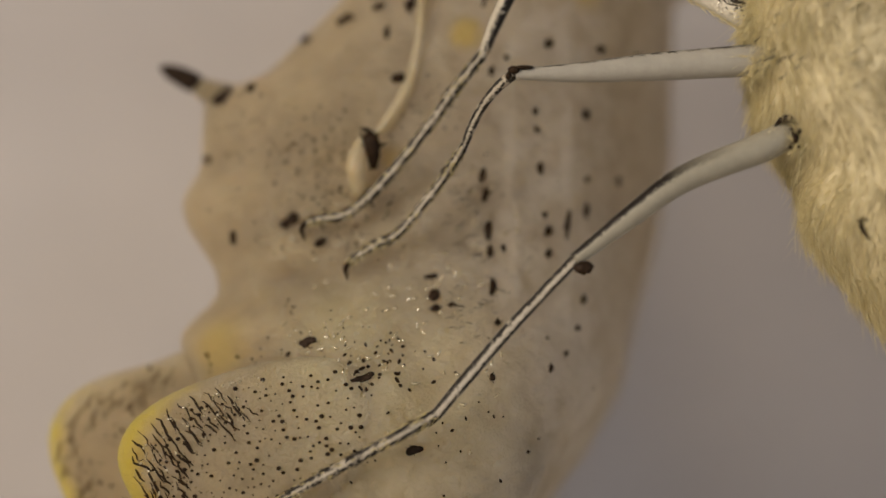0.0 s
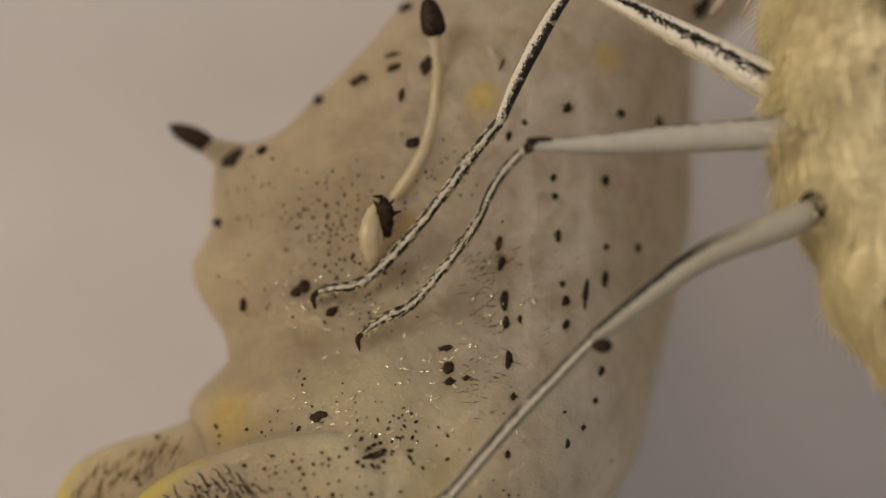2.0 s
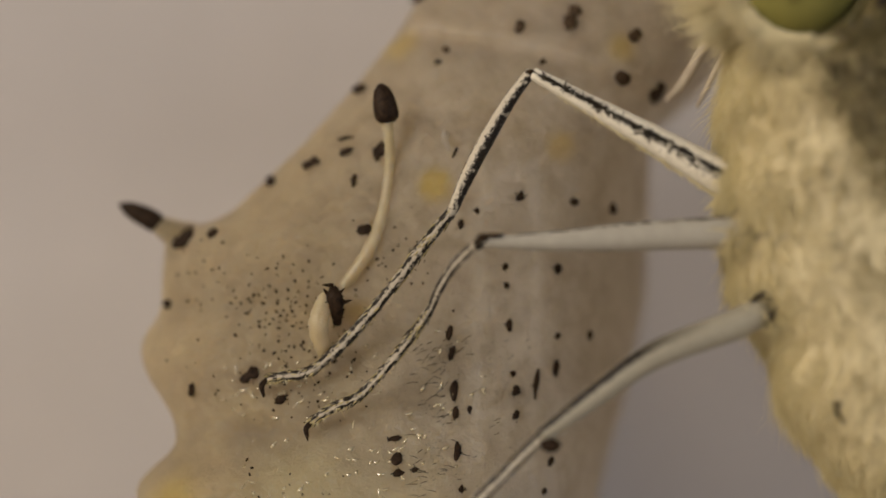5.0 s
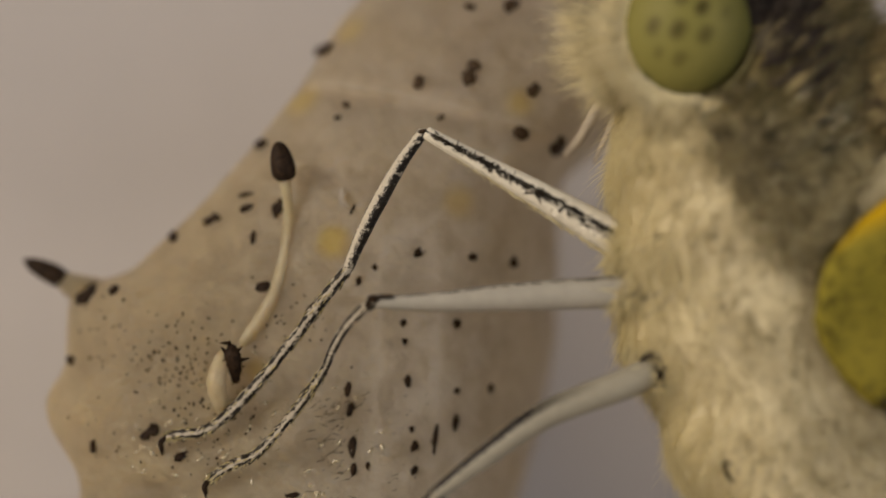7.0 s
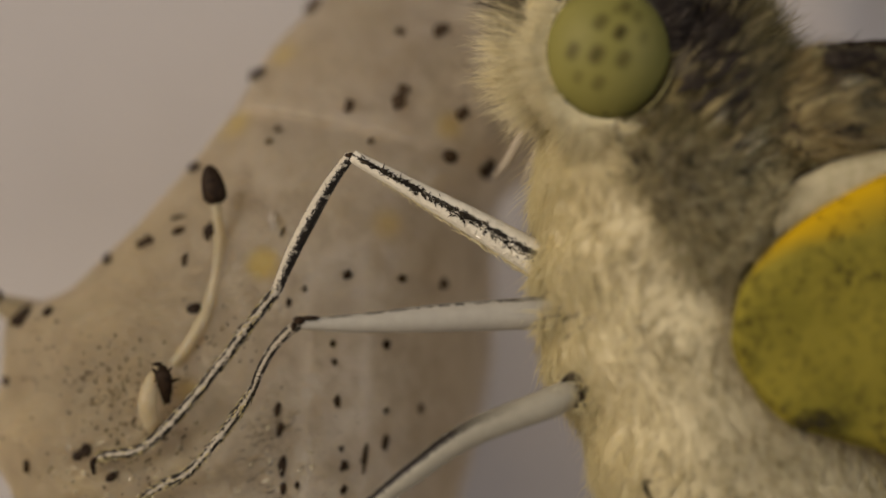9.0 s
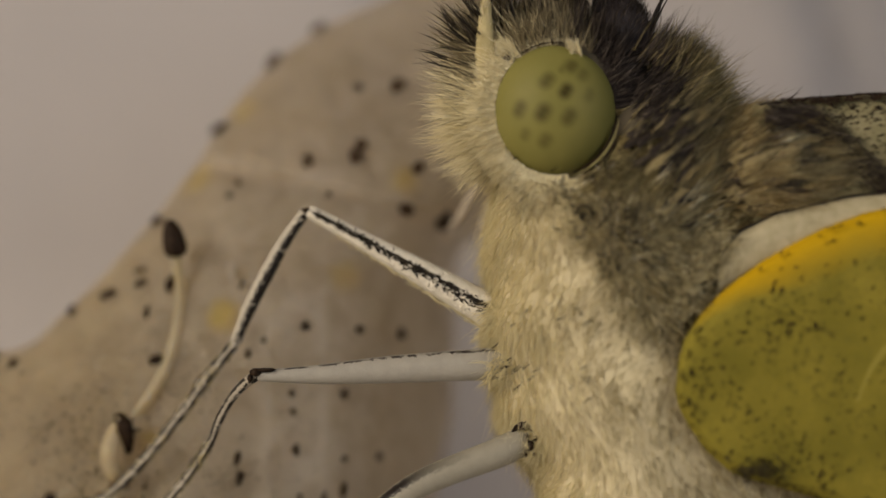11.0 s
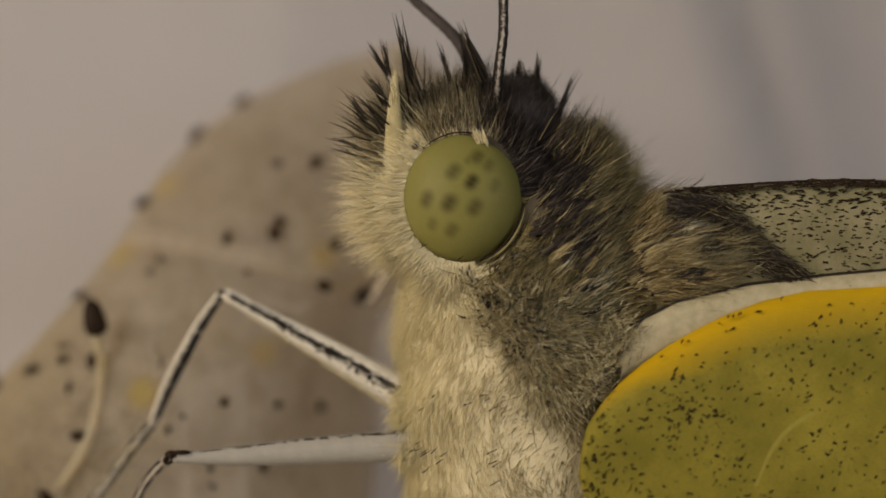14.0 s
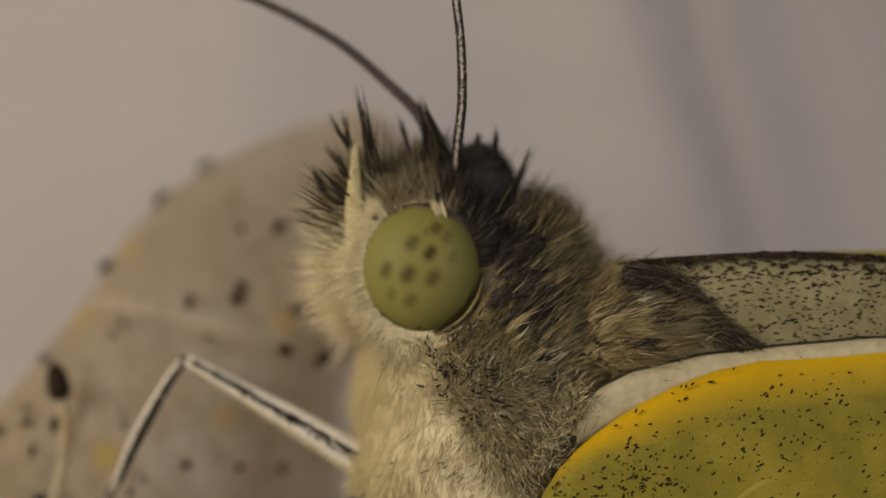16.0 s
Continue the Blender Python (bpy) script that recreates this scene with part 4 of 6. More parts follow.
def body_fur(parent):
    cream, crest, back, collar, grey, face, brow, tanned, dot = [], [], [], [], [], [], [], [], []
    density = {"face": 7500, "head": 15000, "crest": 5000, "dorsum": 24000, "trunk": 95000, "trunk_top": 60000, "collar": 19000}
    for k, (core, n) in enumerate(density.items()):
        p, nrm, g = root_points(core, n, 100 + k)
        x, z = p[:, 0], p[:, 2]
        line = zone_line(x) + 0.42 * g.standard_normal(len(p)) + 0.16 * np.sin(x * 5 + z * 3)
        rel = (p - EYE_C) * np.array([1, 0.3, 1])
        rel /= np.linalg.norm(rel, axis=1, keepdims=True)
        if core == "face":
            m = z + 0.25 * g.standard_normal(len(p)) > 7.75
            for lst, sub in ((face, ~m), (brow, m)):
                lst.append(hair(p[sub], nrm[sub], g, rel[sub] * np.array([0.9, 0.3, 0.9]) + np.array([-0.3, -0.05, 0.0]), 0.2, 0.3, 0.55, 0.5, 0.008, -0.05, 0.2, 0.5))
        elif core == "head":
            is_face = (x < 5.7) & (z < 8.8) | (z < 6.75) & (x < 6.85)
            m = is_face & (z + 0.2 * g.standard_normal(len(p)) > 8.2)
            brow.append(hair(p[m], nrm[m], g, rel[m] * np.array([0.9, 0.5, 0.9]) + np.array([-0.25, -0.1, 0.25]), 0.35, 0.25, 0.75, 0.45, 0.010, -0.05))
            m = is_face & ~m
            face.append(hair(p[m], nrm[m], g, rel[m] * np.array([0.9, 0.5, 0.9]) + np.array([-0.35, -0.1, -0.1]), 0.35, 0.25, 0.85, 0.45, 0.010, -0.05))
            m = ~is_face & (z > 7.6) & (x < 6.35)
            brow.append(hair(p[m], nrm[m], g, rel[m] * 0.5 + np.array([-0.1, 0, 0.75]), 0.25, 0.25, 0.4, 0.35, 0.010, 0.0))
            m = ~is_face & (z > 7.6) & (x >= 6.35)
            crest.append(hair(p[m], nrm[m], g, rel[m] * 0.6 + np.array([-0.05, 0, 0.75]), 0.3, 0.25, 0.5, 0.35, 0.010, 0.0))
            m = ~is_face & (z <= 7.6) & (z > 6.75) & (x > 6.6)
            crest.append(hair(p[m], nrm[m], g, np.array([0.5, -0.1, 0.6]), 0.15, 0.25, 0.42, 0.35, 0.010, -0.1))
            m = ~is_face & (z <= 7.6) & ~((z > 6.75) & (x > 6.6))
            back.append(hair(p[m], nrm[m], g, np.array([0.7, -0.1, 0.25]), 0.2, 0.25, 0.5, 0.35, 0.010, -0.1))
        elif core == "collar":
            ragged = 0.14 * g.standard_normal(len(p))
            band = (x - 10.2) * 0.78 + (z - 7.15) * 0.62 + ragged > -0.12
            dusk = ~band & (z - 6.95 + 0.5 * (x - 9.6) + ragged > 0)
            m = ~band & ~dusk
            collar.append(hair(p[m], nrm[m], g, np.array([0.85, -0.12, 0.35]) + 0.3 * swirl(p[m], 1.0), 0.1, 0.22, 0.62, 0.4, 0.0085, -0.15, 0.2, 0.5))
            crest.append(hair(p[dusk], nrm[dusk], g, np.array([0.8, -0.05, 0.15]), 0.1, 0.25, 0.5, 0.35, 0.012, -0.15))
            # dark hairs that carry on the shadow band painted at the wing root
            pick = g.random(len(p)) < 0.82
            for lst, sub in ((crest, band & pick), (back, band & ~pick)):
                lst.append(hair(p[sub], nrm[sub], g, np.array([0.75, -0.02, -0.45]), 0.05, 0.22, 0.6, 0.35, 0.007, -0.2))
            n = 1500
            t = g.random(n)
            q = np.stack([10.12 + 1.35 * t + 0.13 * g.standard_normal(n), -1.84 + 0.02 * g.standard_normal(n), 7.2 - 1.2 * t + 0.1 * g.standard_normal(n)], -1)
            pick = g.random(n) < 0.85
            for lst, sub in ((crest, pick), (back, ~pick)):
                lst.append(hair(q[sub], np.tile(np.array([[0.0, -1.0, 0.0]]), (sub.sum(), 1)), g, np.array([0.8, 0, -0.35]), 0.02, 0.2, 0.32, 0.35, 0.006, 0.0))
            q = np.stack([9.45 + 0.75 * g.random(n), -1.75 + 0.05 * g.standard_normal(n), 7.2 + 0.08 * g.standard_normal(n)], -1)
            crest.append(hair(q, np.tile(np.array([[0.0, -1.0, 0.0]]), (n, 1)), g, np.array([0.8, 0, -0.12]), 0.02, 0.12, 0.32, 0.3, 0.009, 0.0))
        elif core == "crest":
            crest.append(hair(p, nrm, g, np.array([0.2, 0, 0.7]), 0.25, 0.2, 0.15, 0.4, 0.008, 0.0, 0.25, 0.0))
        else:
            low = z < line
            m = low
            flow = np.array([-0.05, -0.05, -0.8]) + 0.4 * swirl(p[m], 0.7)
            flow -= nrm[m] * (flow * nrm[m]).sum(1, keepdims=True)
            flow /= np.linalg.norm(flow, axis=1, keepdims=True)
            # tan and duller fur on the side: partly its colour, partly painted shade
            tan = g.random(len(flow)) < 0.95 * np.clip((x[m] - BODY_L(z[m]) - 0.55) / 1.25, 0, 1)
            dull_side = tan & (g.random(len(flow)) < np.clip((x[m] - 6.6) / 1.1, 0, 0.85))
            tan &= ~dull_side
            olive = dull_side & (g.random(len(flow)) < 0.3 * np.clip((x[m] - 7.0) / 0.8, 0, 1))
            back.append(hair(p[m][olive], nrm[m][olive], g, flow[olive], 0.2, 0.28, 0.28, 0.4, 0.007, -0.12, 0.3, 0.15))
            ashen = dull_side & ~olive
            grey.append(hair(p[m][ashen], nrm[m][ashen], g, flow[ashen], 0.2, 0.28, 0.28, 0.4, 0.007, -0.12, 0.3, 0.15))
            tanned.append(hair(p[m][tan], nrm[m][tan], g, flow[tan], 0.2, 0.26, 0.30, 0.4, 0.0055, -0.12, 0.3, 0.15))
            m, flow = np.flatnonzero(m)[~(tan | dull_side)], flow[~(tan | dull_side)]
            fluff = g.random(len(m)) < 0.3
            cream.append(hair(p[m][fluff], nrm[m][fluff], g, flow[fluff], 0.6, 0.28, 0.46, 0.4, 0.005, -0.25, 0.2, 0.4))
            cream.append(hair(p[m], nrm[m], g, flow, 0.2, 0.24, 0.30, 0.4, 0.005, -0.12, 0.3, 0.15))
            gz = ~low & (z < 5.75) & (x > 6.2) & (x < 8.9)
            flow = np.stack([p[gz][:, 0] - 7.4, 0 * p[gz][:, 0], p[gz][:, 2] - 5.2], -1) * 0.7
            pick = g.random(len(flow))
            for lst, sub in ((grey, pick < 0.7), (back, pick > 0.94), (tanned, (pick >= 0.7) & (pick <= 0.94))):
                lst.append(hair(p[gz][sub], nrm[gz][sub], g, flow[sub] + np.array([0.15, 0, 0.1]), 0.2, 0.3, 0.32, 0.4, 0.0075, -0.1, 0.2, 0.45))
            cz = ~low & ~gz & (x > 8.55) & (z < 7.0)
            collar.append(hair(p[cz], nrm[cz], g, np.array([0.9, -0.1, 0.25]), 0.12, 0.18, 0.75, 0.3, 0.012, -0.15))
            pocket = ~low & (((x - 7.35) / 0.6) ** 2 + ((z - 7.4) / 0.75) ** 2 + 0.4 * g.standard_normal(len(p)) < 1)
            crest.append(hair(p[pocket], nrm[pocket], g, np.array([0.75, -0.1, 0.55]), 0.18, 0.25, 0.5, 0.4, 0.011, -0.1))
            bz = ~low & ~gz & ~cz & ~pocket
            gold = bz & (g.random(len(p)) < 0.55 * np.clip((x - 7.6) / 0.8, 0, 1) * np.clip((7.4 - z) / 0.8, 0, 1))
            for lst, sub in ((collar, gold), (back, bz & ~gold)):
                lst.append(hair(p[sub], nrm[sub], g, np.array([0.75, -0.1, 0.55]) + 0.2 * swirl(p[sub], 2.0), 0.18, 0.2, 0.56, 0.4, 0.0075, -0.1, 0.24, 0.55))
    # fur that closes round the roots of the legs
    g = np.random.default_rng(78)
    for a, b, r, n in (((5.5, -0.85, 3.75), (5.0, -0.5, 4.03), 0.34, 800), ((5.5, -1.05, 3.22), (5.05, -0.9, 3.19), 0.27, 260), ((6.0, -1.0, 2.0), (5.83, -1.0, 1.95), 0.24, 300)):
        t, k = g.random(n), 2 * math.pi * g.random(n)
        off = np.stack([0.3 * np.cos(k), -np.abs(np.sin(k)), np.cos(k)], -1)
        p = np.array(a) + np.outer(t, np.array(b) - np.array(a)) + off * r
        cream.append(hair(p, off, g, np.array([-0.5, -0.05, -0.5]), 0.15, 0.35, 0.32, 0.4, 0.0075, -0.1, 0.25, 0.3))
    # hair that closes the hollow between back and collar
    n = 3200
    x, z = 8.1 + 1.0 * g.random(n), 4.9 + 2.2 * g.random(n)
    deep = []
    for core in ("dorsum", "collar"):
        c, r = CORES[core]
        q = np.clip(1 - ((x - c[0]) / r[0]) ** 2 - ((z - c[2]) / r[2]) ** 2, 0, 1)
        deep.append(np.where(q > 0, c[1] - r[1] * np.sqrt(q), 9.0))
    y = np.minimum(*deep)
    m = y < 0
    p = np.stack([x, y, z], -1)[m]
    nrm = np.tile(np.array([[0.0, -1.0, 0.1]]), (len(p), 1))
    pick = g.random(len(p)) < np.clip((p[:, 0] - 8.2) / 0.7, 0.1, 0.9)
    for lst, sub in ((collar, pick), (back, ~pick)):
        lst.append(hair(p[sub], nrm[sub], g, np.array([0.8, -0.05, 0.42]), 0.18, 0.22, 0.48, 0.4, 0.011, -0.1, 0.2, 0.5))
    n = 1500
    p = np.stack([8.5 + 0.2 * g.standard_normal(n), -1.5 + 0.05 * g.standard_normal(n), 5.25 + 1.35 * g.random(n)], -1)
    nrm = np.tile(np.array([[0.0, -1.0, 0.0]]), (n, 1))
    pick = g.random(n) < 0.5
    for lst, sub in ((collar, pick), (back, ~pick)):
        lst.append(hair(p[sub], nrm[sub], g, np.array([0.9, -0.12, 0.3]), 0.12, 0.18, 0.6, 0.35, 0.011, -0.1, 0.2, 0.5))
    # golden streaks and pale wisps in the swept hair of the back
    n = 260
    x, z = 7.6 + 1.6 * g.random(n), 5.3 + 1.7 * g.random(n)
    c, r = CORES["dorsum"]
    q = 1 - ((x - c[0]) / (r[0] * 1.12)) ** 2 - ((z - c[2]) / (r[2] * 1.05)) ** 2
    m = q > 0.02
    p = np.stack([x[m], c[1] - 1.1 * r[1] * np.sqrt(q[m]), z[m]], -1)
    nrm = np.tile(np.array([[0.1, -1.0, 0.1]]), (len(p), 1))
    pick = g.random(len(p)) < 0.6
    collar.append(hair(p[pick], nrm[pick], g, np.array([0.75, 0, 0.55]), 0.04, 0.16, 0.5, 0.4, 0.015, 0.0, 0.3, 0.5))
    crest.append(hair(p[~pick], nrm[~pick], g, np.array([0.75, 0, 0.5]), 0.03, 0.14, 0.5, 0.4, 0.018, 0.0, 0.3, 0.5))
    # locks of golden, white and dark hair on the back and at the wing's base
    for core, lst, count, cx, cz, sx, sz, size in (("collar", tanned, 60, 9.95, 6.35, 0.45, 0.26, 0.62), ("collar", face, 16, 9.55, 6.85, 0.16, 0.1, 0.4), ("collar", crest, 44, 9.35, 6.92, 0.2, 0.2, 0.42),
                                                   ("collar", crest, 46, 9.85, 6.3, 0.5, 0.3, 0.5), ("collar", tanned, 30, 8.7, 5.9, 0.3, 0.4, 0.5), ("dorsum", crest, 60, 8.0, 6.4, 0.5, 0.6, 0.5),
                                                   ("dorsum", tanned, 46, 8.1, 6.5, 0.45, 0.6, 0.55), ("dorsum", face, 10, 8.2, 6.0, 0.4, 0.3, 0.4)):
        c, r = CORES[core]
        x, z = (cx + sx * g.standard_normal(count)).repeat(26), (cz + sz * g.standard_normal(count)).repeat(26)
        x, z = x + 0.028 * g.standard_normal(len(x)), z + 0.028 * g.standard_normal(len(x))
        q = 1 - ((x - c[0]) / r[0]) ** 2 - ((z - c[2]) / r[2]) ** 2
        m = q > 0.04
        p = np.stack([x[m], c[1] - 1.14 * r[1] * np.sqrt(q[m]), z[m]], -1)
        p = p[clear_of_eye(p)]
        nrm = np.tile(np.array([[0.0, -1.0, 0.1]]), (len(p), 1))
        lst.append(hair(p, nrm, g, np.array([0.85, -0.04, 0.36 if core == "collar" else 0.55]) + 0.2 * swirl(p, 1.0), 0.12, 0.06, size, 0.25, 0.013, -0.15, 0.12, 0.65))
    # hair that bridges crest and back
    n = 2600
    t = g.random(n)
    p = np.stack([7.45 + 1.0 * t + 0.08 * g.standard_normal(n), -0.55 + 0.4 * g.standard_normal(n), 8.22 - 0.55 * t * t + 0.08 * g.standard_normal(n)], -1)
    nrm = np.tile(np.array([[0.35, -0.3, 0.9]]), (n, 1))
    pick = g.random(n) < 0.75 - 0.55 * t
    for lst, sub in ((crest, pick), (back, ~pick)):
        lst.append(hair(p[sub], nrm[sub], g, np.array([0.5, -0.05, 0.65]), 0.15, 0.16, 0.62, 0.35, 0.008, -0.05, 0.22, 0.5))
    # lashes that overlap the eye's edge all round
    g = np.random.default_rng(77)
    n = 7000
    a = 2 * math.pi * g.random(n)
    k = np.where((a > 4.9) & (a < 6.2), 1.08, np.where(a < 2.2, 0.97, 1.0)) + np.where((a < 2.4) | (a > 5.9), 0.36, 0.16) * g.random(n)
    p = np.stack([EYE_C[0] + EYE_R[0] * k * np.cos(a), -1.42 + 0.6 * (k - 1), EYE_C[2] + EYE_R[2] * k * np.sin(a)], -1)
    p[:, 1] = np.where((a > 3.8) & (a < 5.9), -1.5 - 0.9 * (k - 1.05), p[:, 1])
    out = np.stack([np.cos(a), -0.1 + 0 * a, np.sin(a)], -1)
    deg = np.degrees(a)
    for lo, hi, lst, flow, size in ((55, 125, brow, (0, 0, 0.4), 0.28), (0, 55, crest, (0.2, 0, 0.3), 0.32), (68, 128, face, (0, 0, 0.4), 0.14), (300, 360, back, (0.6, 0, 0.3), 0.3), (125, 300, face, (-0.3, 0, -0.1), 0.32)):
        m = (deg >= lo) & (deg < hi)
        lst.append(hair(p[m], out[m], g, out[m] * 0.6 + np.array(flow), 0.2, 0.25, size, 0.4, 0.009, 0.0, 0.15, 0.4))
    # fine dusky hair among the bristles beside the palp
    n = 1500
    a, k = 1.45 + 1.5 * g.random(n), 0.35 + 0.4 * g.random(n)
    out = np.stack([np.cos(a), -0.25 + 0.2 * g.standard_normal(n), np.sin(a)], -1)
    p = np.stack([5.3 + k * np.cos(a), -0.75 - 0.35 * g.random(n), 8.1 + 1.15 * k * np.sin(a)], -1)
    brow.append(hair(p, out, g, out + np.array([-0.15, 0, 0.2]), 0.2, 0.22, 0.5, 0.4, 0.007, 0.0, 0.2, 0.4))
    # black scales in small clusters on the side
    p, nrm, g = root_points("trunk_top", 60000, 131)
    for cx, cz, size, n in ((6.48, 5.6, 0.16, 26), (6.93, 4.85, 0.15, 24), (8.35, 4.75, 0.16, 20), (7.3, 5.6, 0.4, 26), (7.6, 4.4, 0.4, 26)):
        d = np.hypot(p[:, 0] - cx, p[:, 2] - cz) / size
        m = np.flatnonzero((d < 1.4) & (p[:, 1] < -0.9))
        m = g.permutation(m)[:n]
        dot.append(hair(p[m] - np.array([0.0, 0.16, 0.0]), nrm[m], g, 0.6 * g.standard_normal((len(m), 3)), 0.1, 0.2, 0.085, 0.3, 0.019, 0.0, 0.05, 0.0))
    # chin under the eye
    n = 3600
    d = g.standard_normal((n, 3))
    d[:, 1] = -np.abs(d[:, 1])
    d /= np.linalg.norm(d, axis=1, keepdims=True)
    p = np.array((6.0, -0.95, 6.05)) + d * np.array((0.6, 0.78, 0.38))
    keep = clear_of_eye(p)
    pick = g.random(n) < 0.85
    for lst, sub in ((face, pick & keep), (tanned, ~pick & keep)):
        lst.append(hair(p[sub], d[sub], g, np.array([-0.1, -0.05, -0.8]), 0.25, 0.3, 0.34, 0.4, 0.008, -0.1, 0.25, 0.3))
    fur(parent, "cream_fur", cream, CREAM, "soft cream-yellow fur")
    fur(parent, "tan_fur", tanned, TAN, "light tan fur, on the side partly standing for shade")
    fur(parent, "crest_fur", crest, CREST, "dark grey-brown crest of hairs")
    fur(parent, "back_fur", back, BACK, "olive-brown swept-back hairs")
    fur(parent, "collar_fur", collar, COLLAR, "tan swept hairs at the wing base")
    fur(parent, "grey_fur", grey, GREY, "grey, black and white scale hairs")
    fur(parent, "brow_fur", brow, BROW, "short grey-brown brow hairs")
    fur(parent, "face_fur", face, FACE, "pale face hairs")
    fur(parent, "dark_scale", dot, BRISTLE, "black scales scattered in the side's fur")


def bristles(parent):
    """Long dark bristles of the face and crown, one by one."""
    g = np.random.default_rng(21)
    n = 38
    a = np.linspace(1.35, 3.25, n) + 0.06 * g.standard_normal(n)
    k = 0.75 + 0.3 * g.random(n)
    rt = np.stack([5.3 + 0.75 * k * np.cos(a), -1.15 + 0.25 * g.standard_normal(n), 8.1 + 0.95 * k * np.sin(a)], -1)
    d = np.stack([np.cos(a) - 0.1, -0.15 + 0.2 * g.standard_normal(n), np.sin(a) * 0.8 + 0.3], -1)
    v1 = strands(rt, d, 0.5 + 0.45 * g.random(n), 0.019, 0.15 * g.standard_normal((n, 3)))
    n = 26
    x = 6.0 + 2.1 * g.random(n)
    top = np.interp(x, [6.0, 6.9, 7.6, 8.1], [9.0, 9.2, 8.9, 8.3])
    rt = np.stack([x, -0.8 + 0.3 * g.standard_normal(n), top], -1)
    d = np.stack([0.15 + 0.2 * g.standard_normal(n), -0.1 + 0 * x, 1 + 0 * x], -1)
    v2 = strands(rt, d, 0.3 + 0.35 * g.random(n), 0.009, 0.1 * g.standard_normal((n, 3)))
    # shaggy dark hair between the antennae
    n = 90
    rt = np.stack([6.15 + 0.3 * g.standard_normal(n), -0.95 + 0.25 * g.standard_normal(n), 8.95 + 0.12 * g.standard_normal(n)], -1)
    v5 = strands(rt, np.stack([-0.12 + 0.2 * g.standard_normal(n), -0.15 + 0.15 * g.standard_normal(n), 1 + 0 * rt[:, 0]], -1), 0.35 + 0.5 * g.random(n), 0.011, 0.12 * g.standard_normal((n, 3)))
    # stray dark hairs among the cream fur of the breast
    n = 26
    x = g.choice([5.35, 5.25, 5.6, 6.3, 6.5, 5.5], n) + 0.14 * g.standard_normal(n)
    z = g.choice([4.0, 3.05, 2.9, 3.9, 3.2, 6.4], n) + 0.14 * g.standard_normal(n)
    rt = np.stack([x, -1.15 - 0.75 * np.clip((x - 5.1) / 1.2, 0, 1) ** 0.6, z], -1)
    d = np.stack([0.7 + 0.12 * g.standard_normal(n), -0.15 + 0 * x, 0.5 + 0.15 * g.standard_normal(n)], -1)
    v3 = strands(rt, d, 0.12 + 0.16 * g.random(n), 0.013, 0.1 * g.standard_normal((n, 3)))
    # short black flecks where the cream fur meets the olive
    n = 84
    spots = np.array([(6.55, 5.62), (6.4, 5.42), (6.88, 5.46), (6.22, 6.02), (7.1, 5.2), (6.68, 5.79), (6.85, 6.3), (7.1, 5.87), (7.2, 5.5), (7.4, 5.1)])[g.integers(0, 10, n)]
    x, z = spots[:, 0] + 0.12 * g.standard_normal(n), spots[:, 1] + 0.14 * g.standard_normal(n)
    y = -0.34 - 1.66 * np.sqrt(np.clip(1 - ((x - 7.1) / 2.0) ** 2, 0.1, 1)) - 0.2
    rt = np.stack([x, y, z], -1)
    d = np.stack([x - 6.6, -0.25 + 0 * x, z - 5.55 + 0.1], -1) + 0.25 * g.standard_normal((n, 3))
    v4 = strands(rt, d, 0.09 + 0.09 * g.random(n), 0.021, 0.15 * g.standard_normal((n, 3)))
    # white strands put in as glints among the black flecks
    n = 16
    q = spots[g.integers(0, len(spots), n)] + 0.16 * g.standard_normal((n, 2))
    y = -0.34 - 1.66 * np.sqrt(np.clip(1 - ((q[:, 0] - 7.1) / 2.0) ** 2, 0.1, 1)) - 0.12
    w6 = strands(np.stack([q[:, 0], y, q[:, 1]], -1), g.standard_normal((n, 3)) * np.array([1, 0.3, 1]) + np.array([0.4, -0.3, 0]), 0.05 + 0.05 * g.random(n), 0.009, 0.2 * g.standard_normal((n, 3)))
    part("glint_fleck", *w6, GLINT_WHITE, parent, "bright white scales among the fur", kind="stuff")
    # stiff curved bristles that fan out from the brow
    n = 15
    a = np.radians(np.linspace(172, 98, n) + 3 * g.standard_normal(n))
    rt = np.stack([5.3 + 0.98 * np.cos(a), -1.15 + 0.12 * g.standard_normal(n), 8.05 + 1.02 * np.sin(a)], -1)
    d = np.stack([np.cos(a), -0.1 + 0.1 * g.standard_normal(n), np.sin(a) + 0.25], -1)
    v7 = strands(rt, d, 0.42 + 0.22 * g.random(n), 0.02, np.stack([-0.12 * np.sin(a), 0 * a, 0.12 * np.cos(a)], -1))
    v, f = joined_fast([v1, v2, v3, v4, v5, v7])
    part("bristle", v, f, BRISTLE, parent, "stiff black bristles of the face", kind="stuff")
